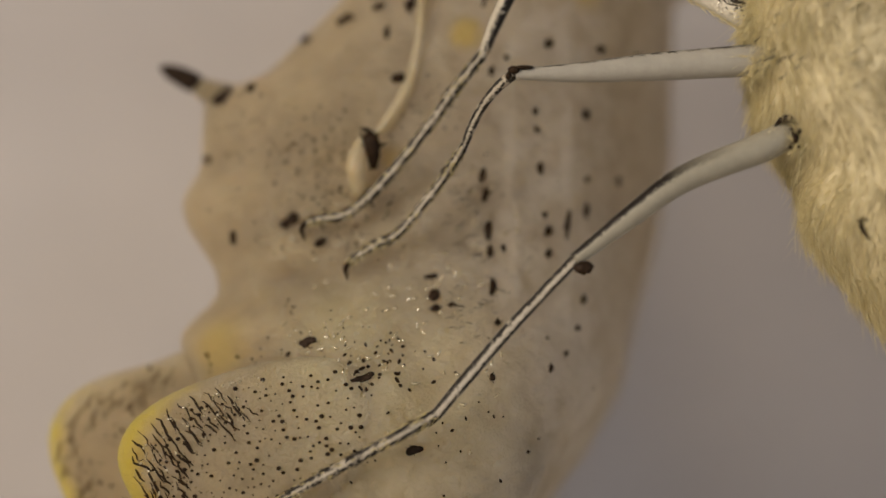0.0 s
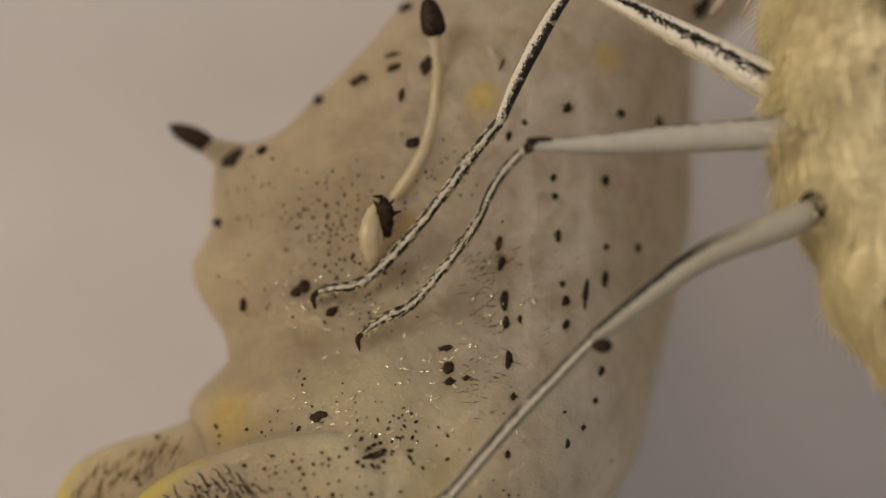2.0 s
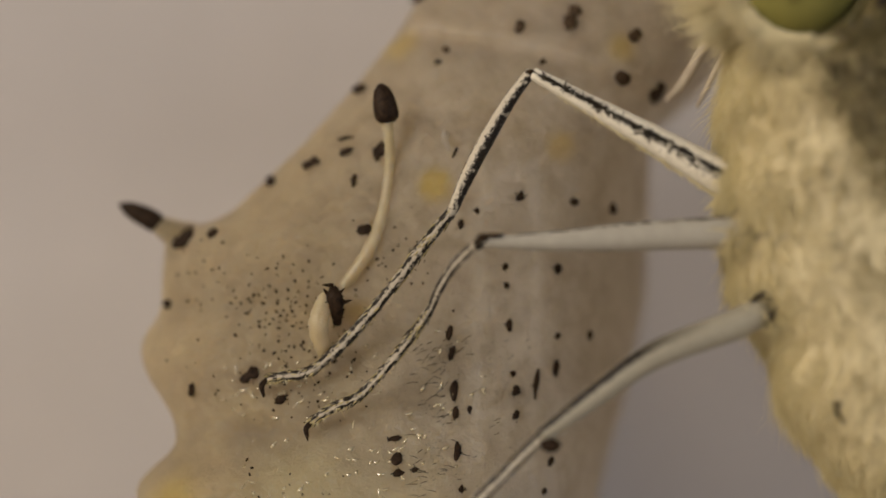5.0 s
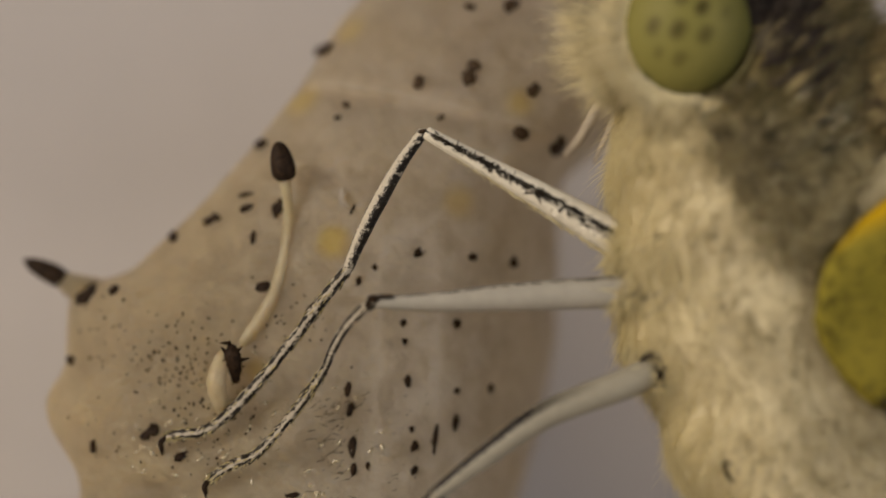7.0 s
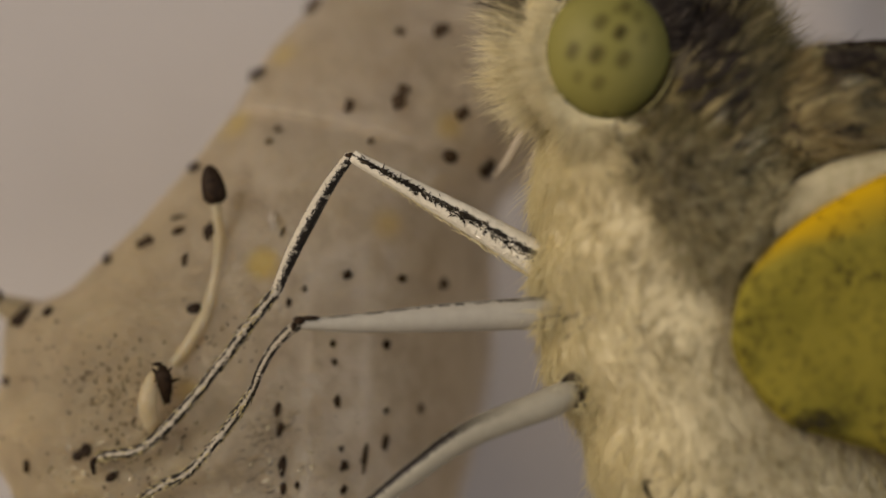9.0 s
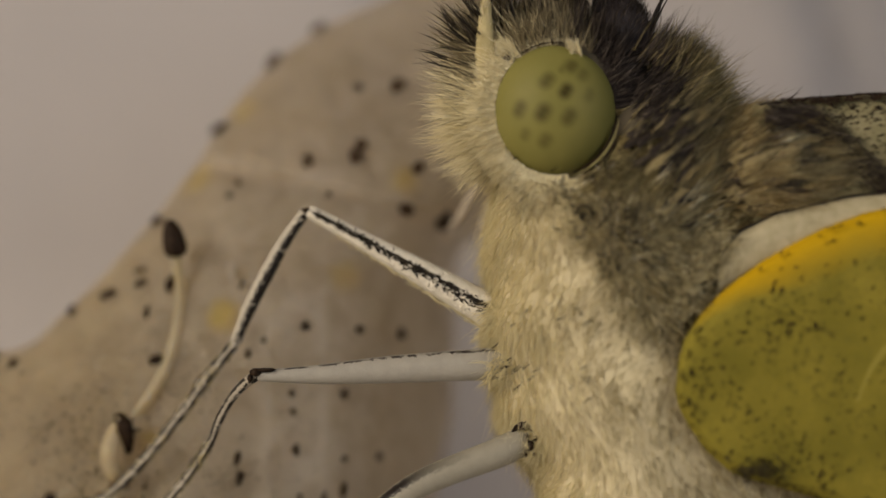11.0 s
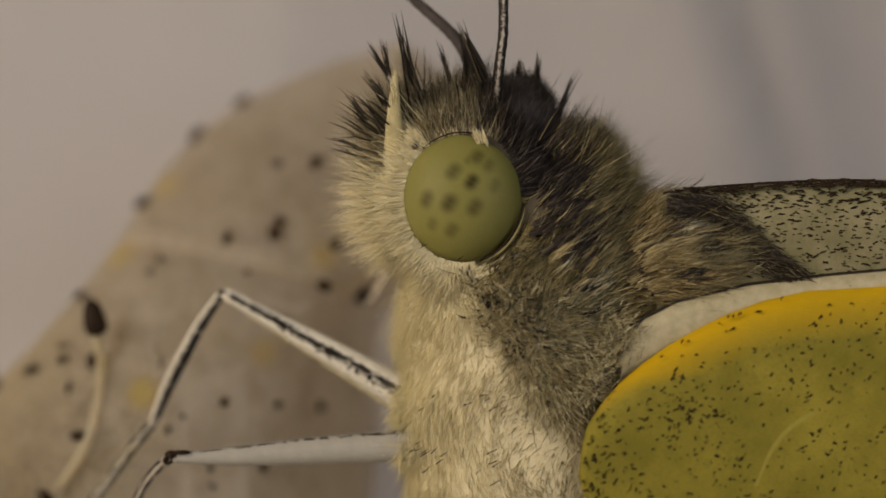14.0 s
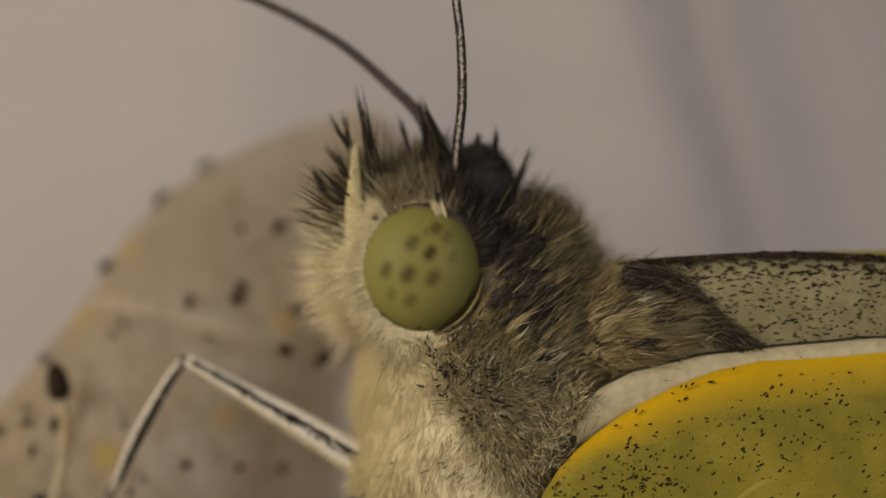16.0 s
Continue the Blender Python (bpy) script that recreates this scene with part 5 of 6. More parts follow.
    for pts, r in (([(5.35, -1.1, 8.9), (5.2, -1.3, 9.7), (4.98, -1.4, 10.5)], 0.085), ([(7.7, -0.8, 8.6), (7.86, -0.9, 9.1), (8.03, -0.9, 9.58)], 0.05),
                   ([(6.25, -0.8, 9.1), (6.14, -1.0, 9.75), (6.05, -1.1, 10.25)], 0.05), ([(6.0, -0.8, 9.1), (5.82, -1.0, 9.6), (5.66, -1.1, 10.05)], 0.05),
                   ([(4.85, -1.2, 9.4), (4.72, -1.3, 9.62), (4.53, -1.3, 10.0)], 0.025), ([(4.9, -1.2, 9.4), (4.85, -1.3, 9.65), (4.74, -1.3, 10.07)], 0.025),
                   ([(4.95, -1.2, 8.8), (4.78, -1.35, 8.95), (4.57, -1.35, 9.24), (4.46, -1.3, 9.5)], 0.045), ([(4.45, -1.2, 8.78), (4.33, -1.3, 8.9), (4.18, -1.3, 9.1)], 0.03),
                   ([(4.8, -1.3, 8.5), (4.68, -1.35, 8.62), (4.5, -1.35, 8.92)], 0.035), ([(6.5, -1.2, 9.35), (6.3, -1.3, 9.8), (6.06, -1.3, 10.3)], 0.06),
                   ([(5.5, -1.3, 6.05), (5.48, -1.42, 6.25), (5.46, -1.45, 6.55)], 0.018), ([(7.08, -0.9, 9.45), (7.05, -1.0, 9.75)], 0.03), ([(7.36, -0.9, 9.3), (7.39, -1.0, 9.8)], 0.03)):
        n = 10
        start, tip = np.array(pts[0]), np.array(pts[-1])
        rt = start + r * 1.3 * g.standard_normal((n, 3))
        way = tip + 0.03 * g.standard_normal((n, 3)) + (tip - start) * (-0.25 * g.random((n, 1))) - rt
        v, f = strands(rt, way, np.linalg.norm(way, axis=1), 0.38 * r + 0.004, 0.10 * np.array(pts[1]) - 0.05 * (start + tip) + 0.03 * g.standard_normal((n, 3)))
        part("tuft", v, f, BRISTLE, parent, "pointed dark tuft of hairs")


def leg(parent, label, mats, femur, fr, tibia=None, tr=None, tarsus=None, sr=None, hairs=0):
    v, f, at = tube(femur, fr, 50, 20)
    top = part("leg", v, f, mats[0], parent, label, attrs=at)
    if tibia:
        v, f, at = tube(tibia, tr, 44, 18, 1.0, 0.02)
        part("tibia", v, f, mats[1], top, attrs=at)
    if tarsus:
        v, f, at = tube(tarsus, sr, 60, 16, 1.0, 0.06)
        part("tarsus", v, f, mats[2], top, attrs=at)
        tip = np.array(tarsus[-1])
        for s in (-1, 1):
            v, f, at = tube([tip, tip + (-0.10, -0.08 * s, -0.10), tip + (-0.06, -0.1 * s, -0.3)], (0.05, 0.045, 0.01), 10, 8)
            part("claw", v, f, BLACK, top, "small dark claw")
        g = np.random.default_rng(31)
        line = spline(tarsus, 120)[g.integers(10, 118, 90)]
        d = np.stack([0.5 * g.standard_normal(90) + 0.3, -0.3 + 0.4 * g.standard_normal(90), -0.9 + 0.5 * g.standard_normal(90)], -1)
        v, f = strands(line, d, 0.10 + 0.12 * g.random(90), 0.009, 0.1 * g.standard_normal((90, 3)))
        part("leg_hair", v, f, FACE, top, "fine pale leg hairs", kind="stuff")
        n = 260
        line = spline(tarsus, 200)
        k = g.integers(3, 196, n)
        along = line[k + 3] - line[k - 3]
        along /= np.linalg.norm(along, axis=1, keepdims=True)
        off = g.standard_normal((n, 3)) * np.array([1, 0.6, 1])
        off -= along * (off * along).sum(1, keepdims=True)
        off /= np.linalg.norm(off, axis=1, keepdims=True)
        rad = np.interp(k / 200, np.linspace(0, 1, len(sr)), sr)[:, None] * 0.95
        v, f = strands(line[k] + off * rad, along + 0.25 * off, 0.08 + 0.08 * g.random(n), 0.014, 0.05 * off)
        part("leg_scale", v[:80 * 7], [q for q in f if max(q) < 80 * 7], BRISTLE, top, "dark leg scales", kind="stuff")
        v, f = strands(line[k[120:]] + (off * rad)[120:], (along + 0.25 * off)[120:], 0.10, 0.016, 0.05 * off[120:])
        part("leg_scale", v, f, PALP, top, "pale leg scales", kind="stuff")
    if hairs:
        g = np.random.default_rng(33)
        far = 12 + 76 * g.random(hairs) ** 1.1
        line = spline(femur, 100)[far.astype(int)]
        d = np.stack([0.8 + 0.15 * g.standard_normal(hairs), -0.05 + 0.15 * g.standard_normal(hairs), -0.55 + 0.12 * g.standard_normal(hairs)], -1)
        v, f = strands(line + np.stack([0.05 * g.standard_normal(hairs), -0.08 * g.random(hairs), -(0.17 + 0.24 * g.random(hairs)) * (1.1 - 0.8 * far / 100)], -1), d, (0.18 + 0.2 * g.random(hairs)) * (1.15 - far / 100), 0.013 * (1.1 - far / 100), 0.1 * g.standard_normal((hairs, 3)))
        part("femur_fringe", v, f, FACE, top, "pale fringe of hairs", kind="stuff")
        # granular black scales of the streak, and white beads as glints towards the body
        line, n = spline(femur, 240), 520
        k = (58 + 172 * g.random(n)).astype(int)
        rad = np.interp(k / 240, np.linspace(0, 1, len(fr)), fr)
        a = 2 * math.pi * (0.22 + 0.028 * g.standard_normal(n) + 0.05 * (1 - k / 240))
        along = line[np.minimum(k + 3, 239)] - line[k - 3]
        along /= np.linalg.norm(along, axis=1, keepdims=True)
        side = np.array([0, -1.0, 0]) + along * along[:, 1:2]
        side /= np.linalg.norm(side, axis=1, keepdims=True)
        up = np.cross(side, along)
        up *= np.sign(up[:, 2:3])
        out = np.cos(a)[:, None] * up + np.sin(a)[:, None] * side
        p = line[k] + out * (rad * 0.99)[:, None]
        v, f = strands(p, along * g.choice([-1, 1], (n, 1)) + 0.5 * g.standard_normal((n, 3)) + 0.2 * out, 0.05 + 0.07 * g.random(n), 0.015, 0.02 * out)
        part("leg_scale", v, f, BRISTLE, top, "dark leg scales", kind="stuff")
        beads = []
        for q in range(70):
            j = int(40 + 70 * g.random())
            b = 2 * math.pi * (0.33 + 0.05 * g.standard_normal())
            o = math.cos(b) * np.array([0.45, 0, 0.89]) + math.sin(b) * np.array([0, -1.0, 0])
            c = line[j] + o * np.interp(j / 240, np.linspace(0, 1, len(fr)), fr)
            beads.append(ball(c, 0.012 + 0.022 * g.random(3), 7, 9))
        v, f = joined(beads)
        part("glint_bead", v, f, GLINT_WHITE, top, "white beads set as glints on the leg", kind="stuff")
    return top


def legs(parent):
    leg(parent, "white foreleg with a speckled black streak", (LEG_FRONT, LEG_SHIN, LEG_TARSUS),
        [(6.0, -0.6, 3.57), (5.0, -0.45, 4.09), (3.88, -0.3, 4.72), (2.91, -0.15, 5.25), (1.98, 0.0, 5.755)], (0.31, 0.29, 0.22, 0.155, 0.11),
        [(1.95, 0.0, 5.79), (1.6, 0.06, 5.31), (1.26, 0.12, 4.72), (0.94, 0.2, 4.1), (0.7, 0.27, 3.53)], (0.09, 0.11, 0.13, 0.12, 0.09),
        [(0.72, 0.27, 3.56), (0.2, 0.33, 2.9), (-0.22, 0.4, 2.33), (-0.97, 0.52, 1.42), (-1.62, 0.6, 0.83), (-2.1, 0.66, 0.72), (-2.36, 0.7, 0.66)],
        (0.09, 0.10, 0.085, 0.095, 0.08, 0.085, 0.06), 900)
    leg(parent, "smooth grey-white middle leg", (LEG_PALE, LEG_TARSUS, LEG_TARSUS),
        [(6.3, -0.8, 3.25), (5.16, -0.88, 3.2), (3.38, -0.85, 3.1), (2.2, -0.87, 3.02), (1.2, -0.89, 3.0)], (0.26, 0.27, 0.23, 0.16, 0.09),
        [(1.2, -0.89, 3.02), (0.95, -0.7, 2.85), (0.70, -0.5, 2.58), (0.5, -0.3, 2.25), (0.36, -0.15, 1.92)], (0.09, 0.09, 0.08, 0.08, 0.07),
        [(0.36, -0.15, 1.92), (0.1, 0.05, 1.52), (-0.2, 0.2, 1.12), (-0.77, 0.35, 0.47), (-1.14, 0.42, 0.27), (-1.45, 0.5, 0.1), (-1.6, 0.55, -0.04)],
        (0.07, 0.085, 0.07, 0.08, 0.07, 0.075, 0.055))
    hind = leg(parent, "smooth grey-white hind leg with a black ridge", (LEG_HIND, LEG_HIND_SHIN, LEG_TARSUS),
        [(6.3, -0.3, 2.25), (5.83, -0.8, 2.03), (5.58, -0.98, 1.94), (5.19, -1.05, 1.75), (3.9, -1.1, 1.24), (2.98, -1.1, 0.59), (2.13, -1.1, -0.065)], (0.14, 0.2, 0.24, 0.25, 0.225, 0.18, 0.12),
        [(2.13, -1.1, -0.065), (1.6, -1.08, -0.61), (1.02, -1.06, -1.22), (0.38, -1.05, -1.95), (-0.14, -1.05, -2.56)], (0.10, 0.10, 0.11, 0.11, 0.10),
        [(-0.12, -1.05, -2.54), (-0.6, -1.1, -2.81), (-1.14, -1.1, -3.1), (-2.18, -1.05, -3.65), (-2.7, -1.0, -3.95)], (0.10, 0.10, 0.09, 0.09, 0.06))
    leg(parent, "pale foreleg of the far side", (FAR_LEG, FAR_LEG, FAR_LEG),
        [(5.5, 0.3, 7.2), (5.25, 0.8, 6.9), (4.95, 1.1, 6.4), (4.6, 1.4, 5.75), (4.4, 2.0, 5.5)], (0.10, 0.11, 0.10, 0.09, 0.06))
    leg(parent, "thin pale leg of the far side", (FAR_LEG, FAR_LEG, FAR_LEG),
        [(5.65, 0.3, 6.9), (5.45, 0.7, 6.6), (5.2, 0.95, 6.15), (4.95, 1.2, 5.6), (4.85, 1.5, 5.35)], (0.05, 0.06, 0.055, 0.05, 0.03))
    # cream fuzz on the root of the hind leg
    g = np.random.default_rng(35)
    n = 900
    along, a = 0.14 + 0.36 * g.random(n) ** 1.4, 2 * math.pi * g.random(n)
    line = spline([(6.3, -0.3, 2.25), (5.83, -0.8, 2.03), (5.58, -0.98, 1.94), (5.19, -1.05, 1.75), (3.9, -1.1, 1.24), (2.98, -1.1, 0.59), (2.13, -1.1, -0.065)], 200)[(along * 200).astype(int)]
    off = np.stack([-0.35 * np.cos(a), -np.sin(a), 0.93 * np.cos(a)], -1)
    v, f = strands(line + 0.21 * off, np.array([-0.8, 0, -0.4]) + 0.3 * off + 0.2 * g.standard_normal((n, 3)), (0.09 + 0.1 * g.random(n)) * (1.4 - 1.6 * along), 0.006, 0.05 * off)
    part("femur_fringe", v, f, FACE, hind, "cream fuzz at the leg's root", kind="stuff")
    # dark joints, and the socket of the hind leg
    for c, r in (((1.17, -0.95, 3.06), (0.1, 0.10, 0.07)), ((1.34, -0.97, 3.1), (0.16, 0.09, 0.035)), ((1.08, -0.95, 2.96), (0.05, 0.09, 0.06)), ((2.27, -1.2, -0.19), (0.16, 0.11, 0.11)), ((1.93, -0.02, 5.77), (0.09, 0.1, 0.05))):
        v, f = ball(c, r, 10, 14, 0.12)
        part("joint", v, f, BLACK, parent, "dark knee joint")
    v, f, at = tube([(5.40, -1.12, 2.09), (5.49, -1.20, 2.18), (5.62, -1.24, 2.20), (5.76, -1.24, 2.13), (5.80, -1.22, 2.06)], (0.015, 0.05, 0.075, 0.05, 0.015), 24, 12, 0.6, 0.12)
    part("socket", v, f, BLACK, parent, "dark socket of the hind leg")
    specks = [ball(c, (s, 0.05, s * 1.4), 8, 10, 0.2) for c, s in (((5.64, -1.26, 2.03), 0.028), ((5.77, -1.26, 2.00), 0.035), ((5.70, -1.28, 1.88), 0.055), ((5.65, -1.28, 1.96), 0.02), ((5.62, -1.28, 1.73), 0.025), ((5.75, -1.28, 1.74), 0.02))]
    v, f = joined(specks)
    part("socket_fleck", v, f, BLACK, parent, "small dark flecks under the socket", kind="stuff")
    v, f, at = tube([(6.72, -1.22, 0.55), (7.05, -1.20, -0.00), (7.71, -1.15, -0.69), (8.53, -1.10, -1.48), (9.14, -1.00, -2.29)], (0.10, 0.15, 0.17, 0.16, 0.14), 50, 16)
    folded = part("leg", v, f, CREAM_SKIN, parent, "cream folded leg against the abdomen", attrs={"pale": np.ones(len(v))})
    v, f, at = tube([(6.96, -1.43, 0.62), (6.82, -1.45, 0.55), (6.70, -1.43, 0.53), (6.74, -1.45, 0.37), (6.84, -1.45, 0.21)], (0.01, 0.025, 0.035, 0.03, 0.008), 30, 8, 1.0, 0.3)
    part("leg_fold", v, f, BLACK, folded, "thin dark fold at the leg's root")


def wing_surface(top, bottom, x0, x1, depth, nx=120, nz=60):
    """A thin domed wing between two edge lines; rim grows inwards from the edge."""
    u = np.linspace(0, 1, nx)[None] ** 1.6
    x = x0 + (x1 - x0) * u
    s = np.linspace(0, 1, nz)[:, None]
    zt, zb = top(x), bottom(x)
    z = zb + (zt - zb) * s
    edge = np.minimum(zt - z, (x - x0) * 2.2 + 0.45 + 0 * z)
    near = np.minimum(edge, (z - zb))
    y = depth(x + 0 * z, z) + 0.22 * np.exp(-np.maximum(near, 0) / 0.12)
    front = np.stack([x + 0 * z, y, z], -1).reshape(-1, 3)
    back = front + np.array([0, 0.07, 0])
    f = grid_faces(nz, nx)
    n = nx * nz
    faces = f.tolist() + (f[:, ::-1] + n).tolist()
    ring = list(range(nx)) + [nx * k + nx - 1 for k in range(1, nz)] + list(range(n - 2, n - nx - 1, -1)) + [nx * k for k in range(nz - 2, 0, -1)]
    faces += [[a, a + n, b + n, b] for a, b in zip(ring, ring[1:] + ring[:1])]
    return np.vstack([front, back]), faces, {"rim": np.tile(np.clip((edge + np.clip(4.5 - z, 0, 1.5)) / 1.6, 0, 1).ravel(), 2)}


HIND_TOP = curve((7.97, 2.85), (8.02, 3.3), (8.1, 3.62), (8.35, 4.0), (8.65, 4.33), (9.0, 4.62), (9.4, 4.9), (9.85, 5.16), (10.33, 5.4), (11.0, 5.65), (11.74, 5.83), (13.8, 6.02), (17, 5.8), (20, 4.6), (21.5, 3.2), (22, 2.0))
HIND_LOW = curve((7.97, 2.82), (8.03, 2.55), (8.17, 2.28), (8.44, 1.88), (8.75, 1.6), (8.97, 1.45), (9.5, 1.3), (11.3, 0.8), (14, 0.0), (18, -0.5), (20.5, 0.2), (22, 1.9))
COSTA_TOP = curve((8.68, 4.7), (8.75, 4.97), (9.04, 5.35), (9.6, 5.63), (10.8, 5.91), (12.2, 6.07), (13.8, 6.2), (17, 6.0), (20, 4.8), (22, 2.4))
FORE_TOP = curve((9.3, 7.42), (9.56, 7.5), (10.4, 7.56), (12.3, 7.65), (13.9, 7.58), (19, 7.3), (22, 6.6), (24, 5.4))


def hind_y(x, z):
    return -2.12 - 0.2 * np.exp(-((z - 3.4) / 2.2) ** 2) + 0.012 * (x - 8) + 0.03 * np.sin(x * 1.1 + z * 2.1)


def fore_y(x, z):
    return -1.62 + 0.05 * np.sin(x * 0.9) - 0.15 * np.exp(-((z - 6.6) / 0.7) ** 2)


def scale_specks(parent, n, x0, x1, low, top, y_at, size, seed, weight, lie=0.6, stray=0.5, long=1.2):
    """Dark scales strewn over a wing."""
    g = np.random.default_rng(seed)
    out = []
    while len(out) < n:
        x = x0 + (x1 - x0) * g.random()
        z = float(low(x)) + (float(top(x)) - float(low(x))) * g.random()
        if g.random() > weight(x, z):
            continue
        s, a = size * (0.5 + g.random()), lie + stray * g.standard_normal()
        l, t = s * (1 + long * g.random()), s * 0.6
        y = float(y_at(np.array(x), np.array(z)))
        ca, sa = math.cos(a), math.sin(a)
        v = []
        for dy, k in ((0.02, 1.0), (-0.012, 0.8)):
            for ex, ez in ((-1, -0.5), (0.2, -1), (1, -0.3), (0.9, 0.6), (-0.4, 1)):
                px, pz = ex * l * k * 0.5, ez * t * k * 0.5
                v.append((x + px * ca - pz * sa, y + dy, z + px * sa + pz * ca))
        f = [[0, 1, 2, 3, 4][::-1], [5, 6, 7, 8, 9]] + [[k, (k + 1) % 5, 5 + (k + 1) % 5, 5 + k] for k in range(5)]
        out.append((np.array(v), f))
    v, f = joined(out)
    part("dark_scale", v, f, BLACK, parent, "strewn dark scales", kind="stuff")


def vein(parent, pts, r, mat, label):
    v, f, at = tube(pts, (r, r, r * 0.6), 40, 8)
    part("vein", v, f, mat, parent, label, attrs={"rim": np.ones(len(v))})


def wings(parent):
    v, f, at = wing_surface(FORE_TOP, curve((9.3, 5.0), (22, 4.4), (24, 5.2)), 9.3, 24, fore_y)
    fore = part("forewing", v, f, FORE, parent, "pale greenish-grey forewing dusted with black", attrs=at)
    vein(fore, [(x, float(fore_y(np.array(x), np.array(7.5))) + 0.1, float(FORE_TOP(x)) - 0.02) for x in (9.4, 10.4, 12.3, 13.9, 18, 22)], 0.02, BRISTLE, "dark leading edge of the wing")
    scale_specks(fore, 170, 9.9, 14.5, lambda x: FORE_TOP(x) - 0.1, FORE_TOP, fore_y, 0.06, 43, lambda x, z: 1.0, 0.02, 0.1, 3.0)
    scale_specks(fore, 1000, 9.6, 14.5, curve((9, 5.9), (15, 6.1)), FORE_TOP, fore_y, 0.042, 41, lambda x, z: 0.3 + 0.5 * max(0.0, (z - 6.3) / 1.3) + (1.6 if z > float(FORE_TOP(x)) - 0.11 else 0.0), 0.0, 0.25, 2.0)
    far_top = curve((9.3, 7.0), (12.0, 7.55), (13.0, 7.66), (14.2, 7.68), (19, 7.4), (22, 6.7), (24, 5.4))
    v, f, at = wing_surface(far_top, curve((9.3, 5.0), (22, 4.4), (24, 5.2)), 9.3, 24, lambda x, z: fore_y(x, z) + 0.9)
    part("forewing", v, f, HIND, parent, "yellowish forewing of the far side, folded behind", attrs={"rim": np.ones(len(v))})
    v, f, at = wing_surface(COSTA_TOP, curve((8.68, 4.3), (9.4, 4.7), (11, 5.4), (14, 5.7), (17, 5.4), (20, 4.2), (22, 2.1)), 8.68, 22, lambda x, z: -1.98 + 0 * x)
    fold = part("costal_fold", v, f, PALE, parent, "white front margin of the hindwing", attrs=at)
    vein(fold, [(x, -1.8, float(COSTA_TOP(x)) + 0.015) for x in (8.7, 8.75, 8.85, 9.04, 9.3, 9.6, 9.9, 10.2, 10.5, 10.8, 11.5, 12.2, 13, 13.8, 16, 20)], 0.022, BRISTLE, "dark edge of the margin")
    v, f, at = wing_surface(HIND_TOP, HIND_LOW, 7.97, 22, hind_y, 160, 90)
    hind = part("hindwing", v, f, HIND, parent, "yellow-green hindwing with an orange-yellow margin", attrs=at)
    scale_specks(hind, 900, 8.0, 14.2, HIND_LOW, HIND_TOP, hind_y, 0.047, 42,
                 lambda x, z: (0.3 if float(HIND_TOP(x)) - z < 0.45 else 1.0) * (1.0 if x < 10.6 else 0.55) * (0.55 + 0.45 * math.sin(2.1 * x + 1.3 * math.sin(2.4 * z)) * math.sin(2.7 * z + x)), long=0.8)
    ridge = [(10.81, 2.67), (11.05, 3.2), (11.41, 3.62), (12.06, 3.94), (13.5, 4.3), (15.5, 4.6)]
    vein(hind, [(x, float(hind_y(np.array(x), np.array(z))) + 0.217, z) for x, z in ridge], 0.23, VEIN, "raised pale wing vein")


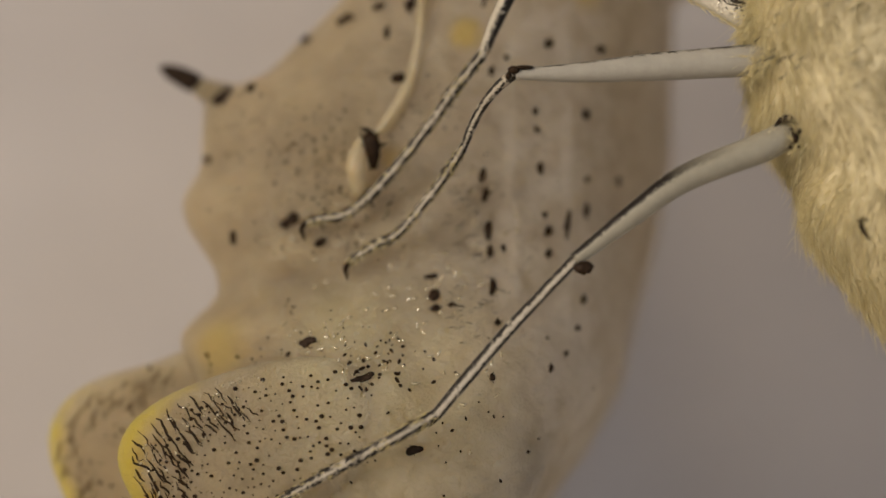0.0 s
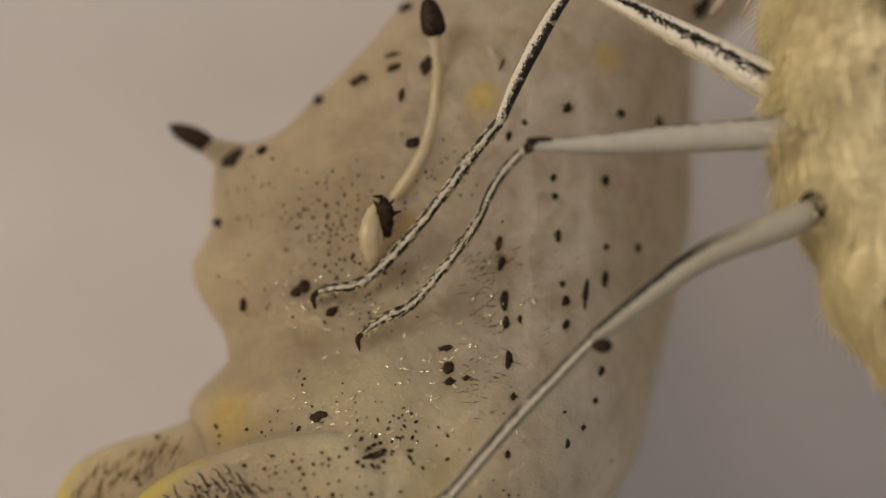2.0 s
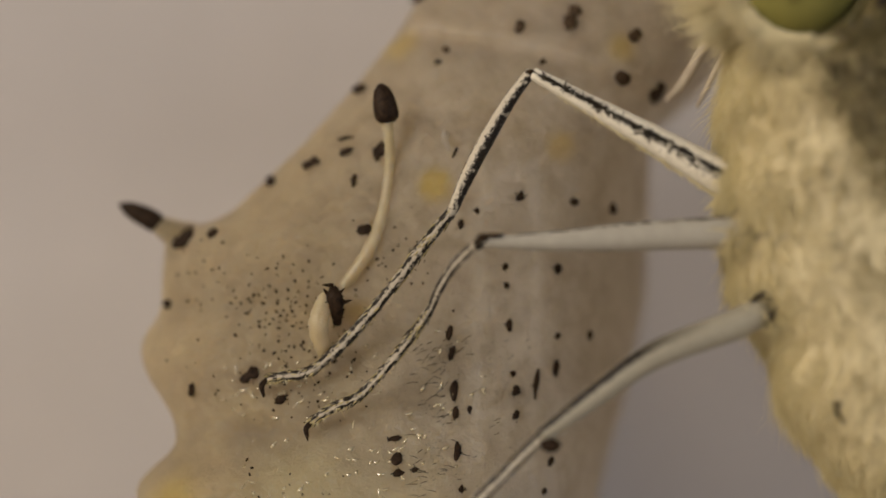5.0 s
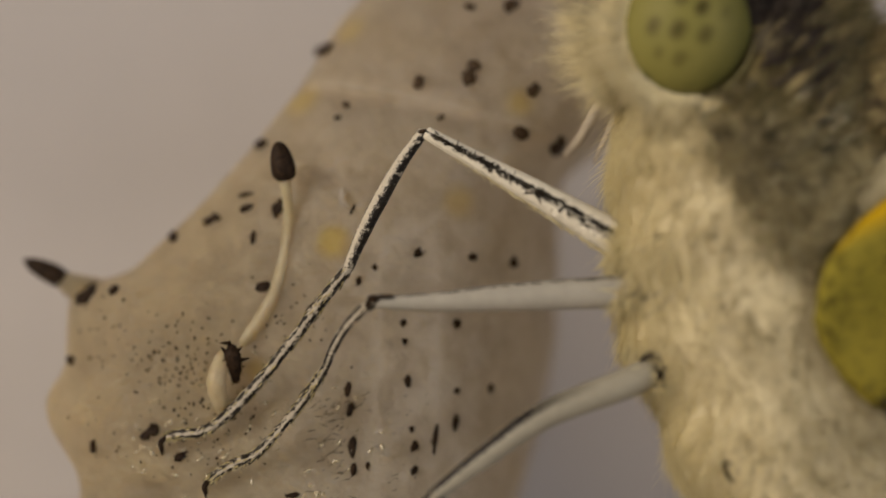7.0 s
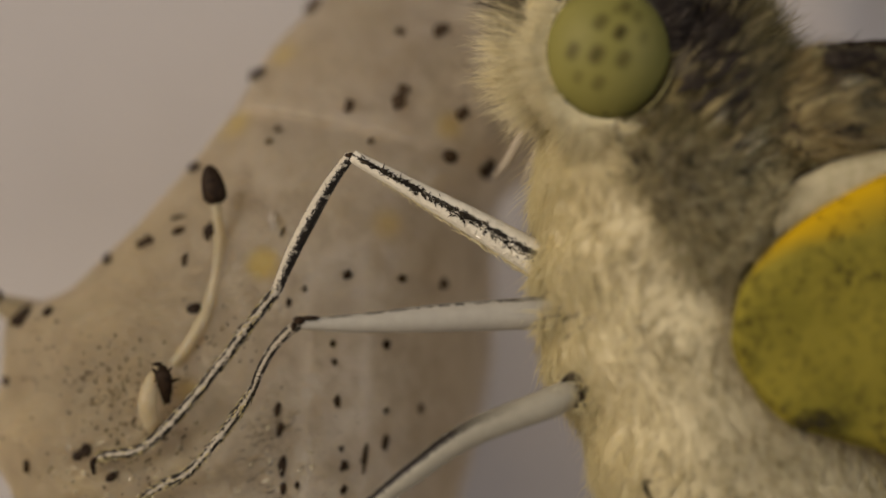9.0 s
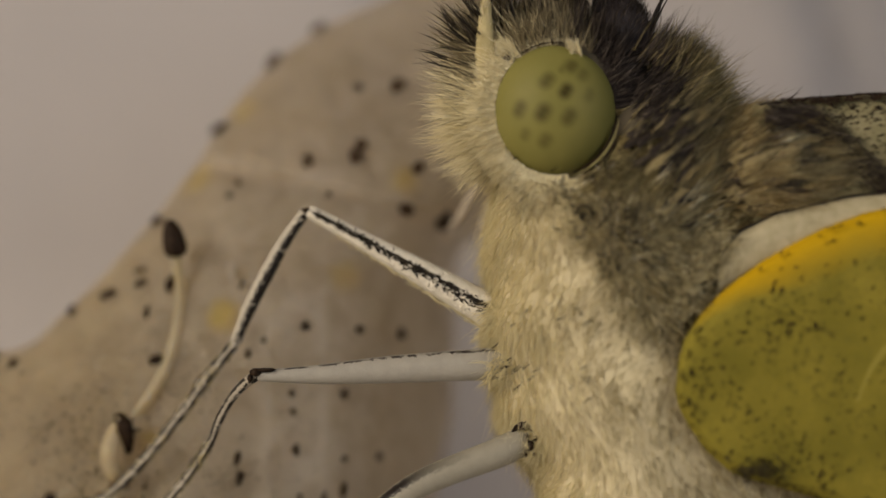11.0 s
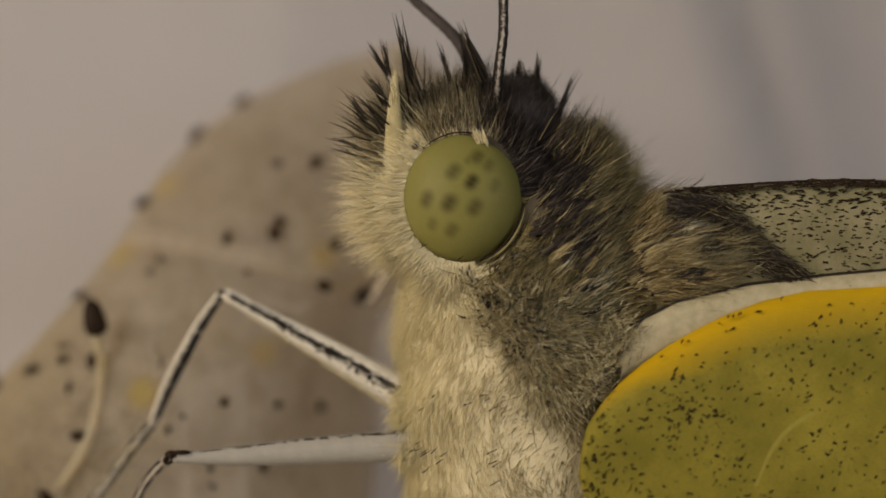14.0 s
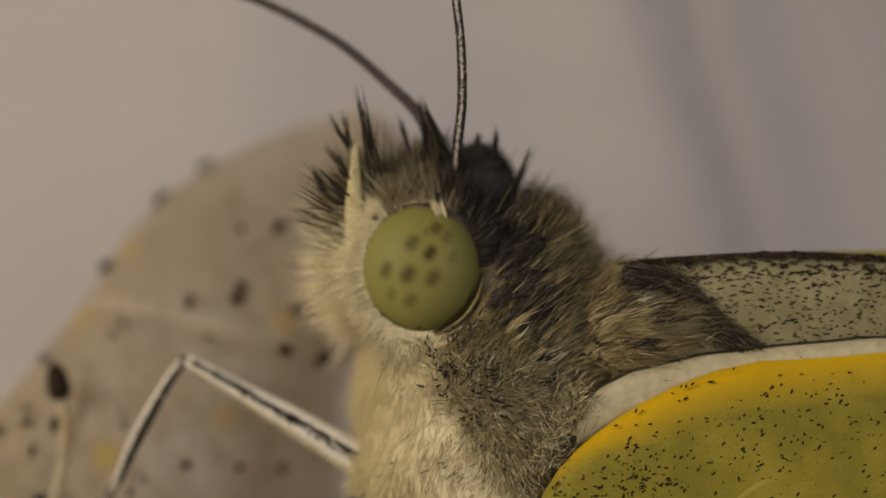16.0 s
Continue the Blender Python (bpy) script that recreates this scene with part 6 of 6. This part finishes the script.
def build_butterfly():
    b = root("butterfly", (7.0, 0, 3.0), "newly emerged white butterfly with cream fur clinging to the chrysalis", "butterfly")
    for name, (c, r) in CORES.items():
        v, f = ball(c, r, 24, 36, 0.015)
        at = {"pale": ((v[:, 0] < 5.7) & (v[:, 2] < 8.2) | (v[:, 2] < 6.75) & (v[:, 0] < 6.85)) * (name in ("head", "face"))}
        part(name, v, f, CREST_SKIN if name == "crest" else CREAM_SKIN, b, attrs=at)
    build_trunk(b)
    v, f = ball(EYE_C, EYE_R, 60, 90)
    eye = part("compound_eye", v, f, EYE, b, "green compound eye with dark false pupils")
    a = np.linspace(-1.35, -0.15, 30)
    for k, name, mat, r, label in ((0.965, "eye_seam", BLACK, 0.017, "thin dark seam at the eye's edge"), (1.01, "eye_rim", EYE_EDGE, 0.022, "pale rim of scales round the eye"),
                                   (1.055, "eye_seam", BLACK, 0.012, "thin dark line outside the pale rim")):
        ring = [(EYE_C[0] + k * EYE_R[0] * math.cos(q), -1.62, EYE_C[2] + k * EYE_R[2] * math.sin(q)) for q in a]
        v, f, at = tube(ring, (0.002, r, r, 0.002), 60, 8, 1.0, 0.1)
        part(name, v, f, mat, eye, label)
    ring = [(EYE_C[0] + 0.98 * EYE_R[0] * math.cos(q), -1.5, EYE_C[2] + 0.98 * EYE_R[2] * math.sin(q)) for q in np.linspace(1.15, 2.35, 24)]
    v, f, at = tube(ring, (0.003, 0.012, 0.010, 0.003), 50, 6, 1.0, 0.15)
    part("eye_seam", v, f, BLACK, eye, "thin dark line along the eye's upper edge")
    # palp beside the face, antennae
    v, f, at = tube([(5.2, -0.6, 7.2), (5.05, -0.95, 7.55), (4.98, -1.22, 8.0), (4.96, -1.36, 8.5), (4.97, -1.42, 9.0), (5.0, -1.42, 9.5)], (0.08, 0.15, 0.185, 0.15, 0.09, 0.015), 34, 16, 0.6, 0.06)
    palp = part("palp", v, f, PALP, b, "pale yellow palp")
    g = np.random.default_rng(61)
    n = 240
    t = g.random(n)
    w = 0.19 * (1.05 - t) + 0.02
    rt = np.stack([4.96 + w * g.uniform(-1, 1, n), -1.08 - 0.42 * t - 0.11 * g.random(n), 7.6 + 1.75 * t], -1)
    v, f = strands(rt, np.stack([-0.05 + 0.14 * g.standard_normal(n), -0.06 + 0.05 * g.standard_normal(n), 0.95 + 0 * t], -1), 0.10 + 0.12 * g.random(n), 0.0045, 0.05 * g.standard_normal((n, 3)))
    part("palp_hair", v, f, FACE, palp, "pale hairs of the palp", kind="stuff")
    n = 90
    t = g.random(n)
    rt = np.stack([6.3 + 0.22 * t, -1.62 + 0.02 * g.standard_normal(n), 8.36 - 0.1 * t + 0.035 * g.standard_normal(n)], -1)
    v, f = strands(rt, np.stack([-0.35 + 0.12 * g.standard_normal(n), -0.1 + 0 * rt[:, 0], 0.8 + 0 * rt[:, 0]], -1), 0.08 + 0.08 * g.random(n), 0.012, 0.1 * g.standard_normal((n, 3)))
    part("pale_scale", v, f, FACE, b, "pale patch of scales at the antenna's foot", kind="stuff")
    v, f = ball((5.31, -1.32, 8.21), (0.07, 0.12, 0.10), 10, 14, 0.1)
    part("eye_notch", v, f, BLACK, b, "dark notch at the eye's edge")
    v, f, at = tube([(6.68, -0.9, 8.85), (6.68, -1.4, 9.2), (6.71, -1.6, 9.55), (6.77, -1.8, 10.14), (6.75, -1.9, 11.08), (6.66, -1.9, 11.9), (6.5, -1.9, 13.2)], (0.10, 0.095, 0.085, 0.08, 0.075, 0.07), 80, 12, 1.0, 0.05)
    part("antenna", v, f, LEG_ANT, b, "dark ringed antenna", attrs=at)
    v, f, at = tube([(6.3, -0.8, 9.5), (6.04, -0.75, 10.03), (5.46, -0.6, 10.61), (4.67, -0.45, 11.28), (3.53, -0.2, 11.93), (2.5, 0.0, 12.35)], (0.13, 0.10, 0.085, 0.08, 0.075), 80, 12, 1.0, 0.05)
    part("antenna", v, f, ANT_DARK, b, "dark brown antenna", attrs=at)
    legs(b)
    wings(b)
    bristles(b)
    body_fur(b)
    # grey and white hairs in front of the wing's root
    g = np.random.default_rng(53)
    n = 420
    t = g.random(n)
    rt = np.stack([8.05 + 0.75 * t + 0.17 * g.standard_normal(n), -2.02 + 0.06 * g.standard_normal(n), 4.1 + 1.25 * t + 0.2 * g.standard_normal(n)], -1)
    v, f = strands(rt, np.stack([0.25 + 0.5 * g.standard_normal(n), -0.15 + 0.1 * g.standard_normal(n), 0.3 + 0.5 * g.standard_normal(n)], -1), 0.16 + 0.18 * g.random(n), 0.007, 0.15 * g.standard_normal((n, 3)))
    part("wing_root_fur", v, f, GREY, b, "grey and white hairs at the wing's root", kind="stuff")
    # small dark tuft under the hindwing edge
    g = np.random.default_rng(51)
    n = 60
    rt = np.stack([9.2 + 0.2 * g.standard_normal(n), -2.3 + 0.04 * g.standard_normal(n), 1.62 + 0.1 * g.standard_normal(n)], -1)
    v, f = strands(rt, np.stack([0.6 + 0.5 * g.standard_normal(n), -0.2 + 0.2 * g.standard_normal(n), -0.2 + 0.3 * g.standard_normal(n)], -1), 0.18 + 0.15 * g.random(n), 0.013, 0.1 * g.standard_normal((n, 3)))
    part("wing_tuft", v, f, BRISTLE, b, "small dark tuft at the wing's edge", kind="stuff")
    return b


ANT_DARK = plain_mat("antenna_brown", (0.032, 0.026, 0.023), (0.07, 0.056, 0.05), 8, 0.6)
LEG_ANT = leg_mat("antenna_scales", (0.50, 0.46, 0.40), ((0.07, 1.0), (0.41, 1.0)), 0.135, 0.3)
build_butterfly()
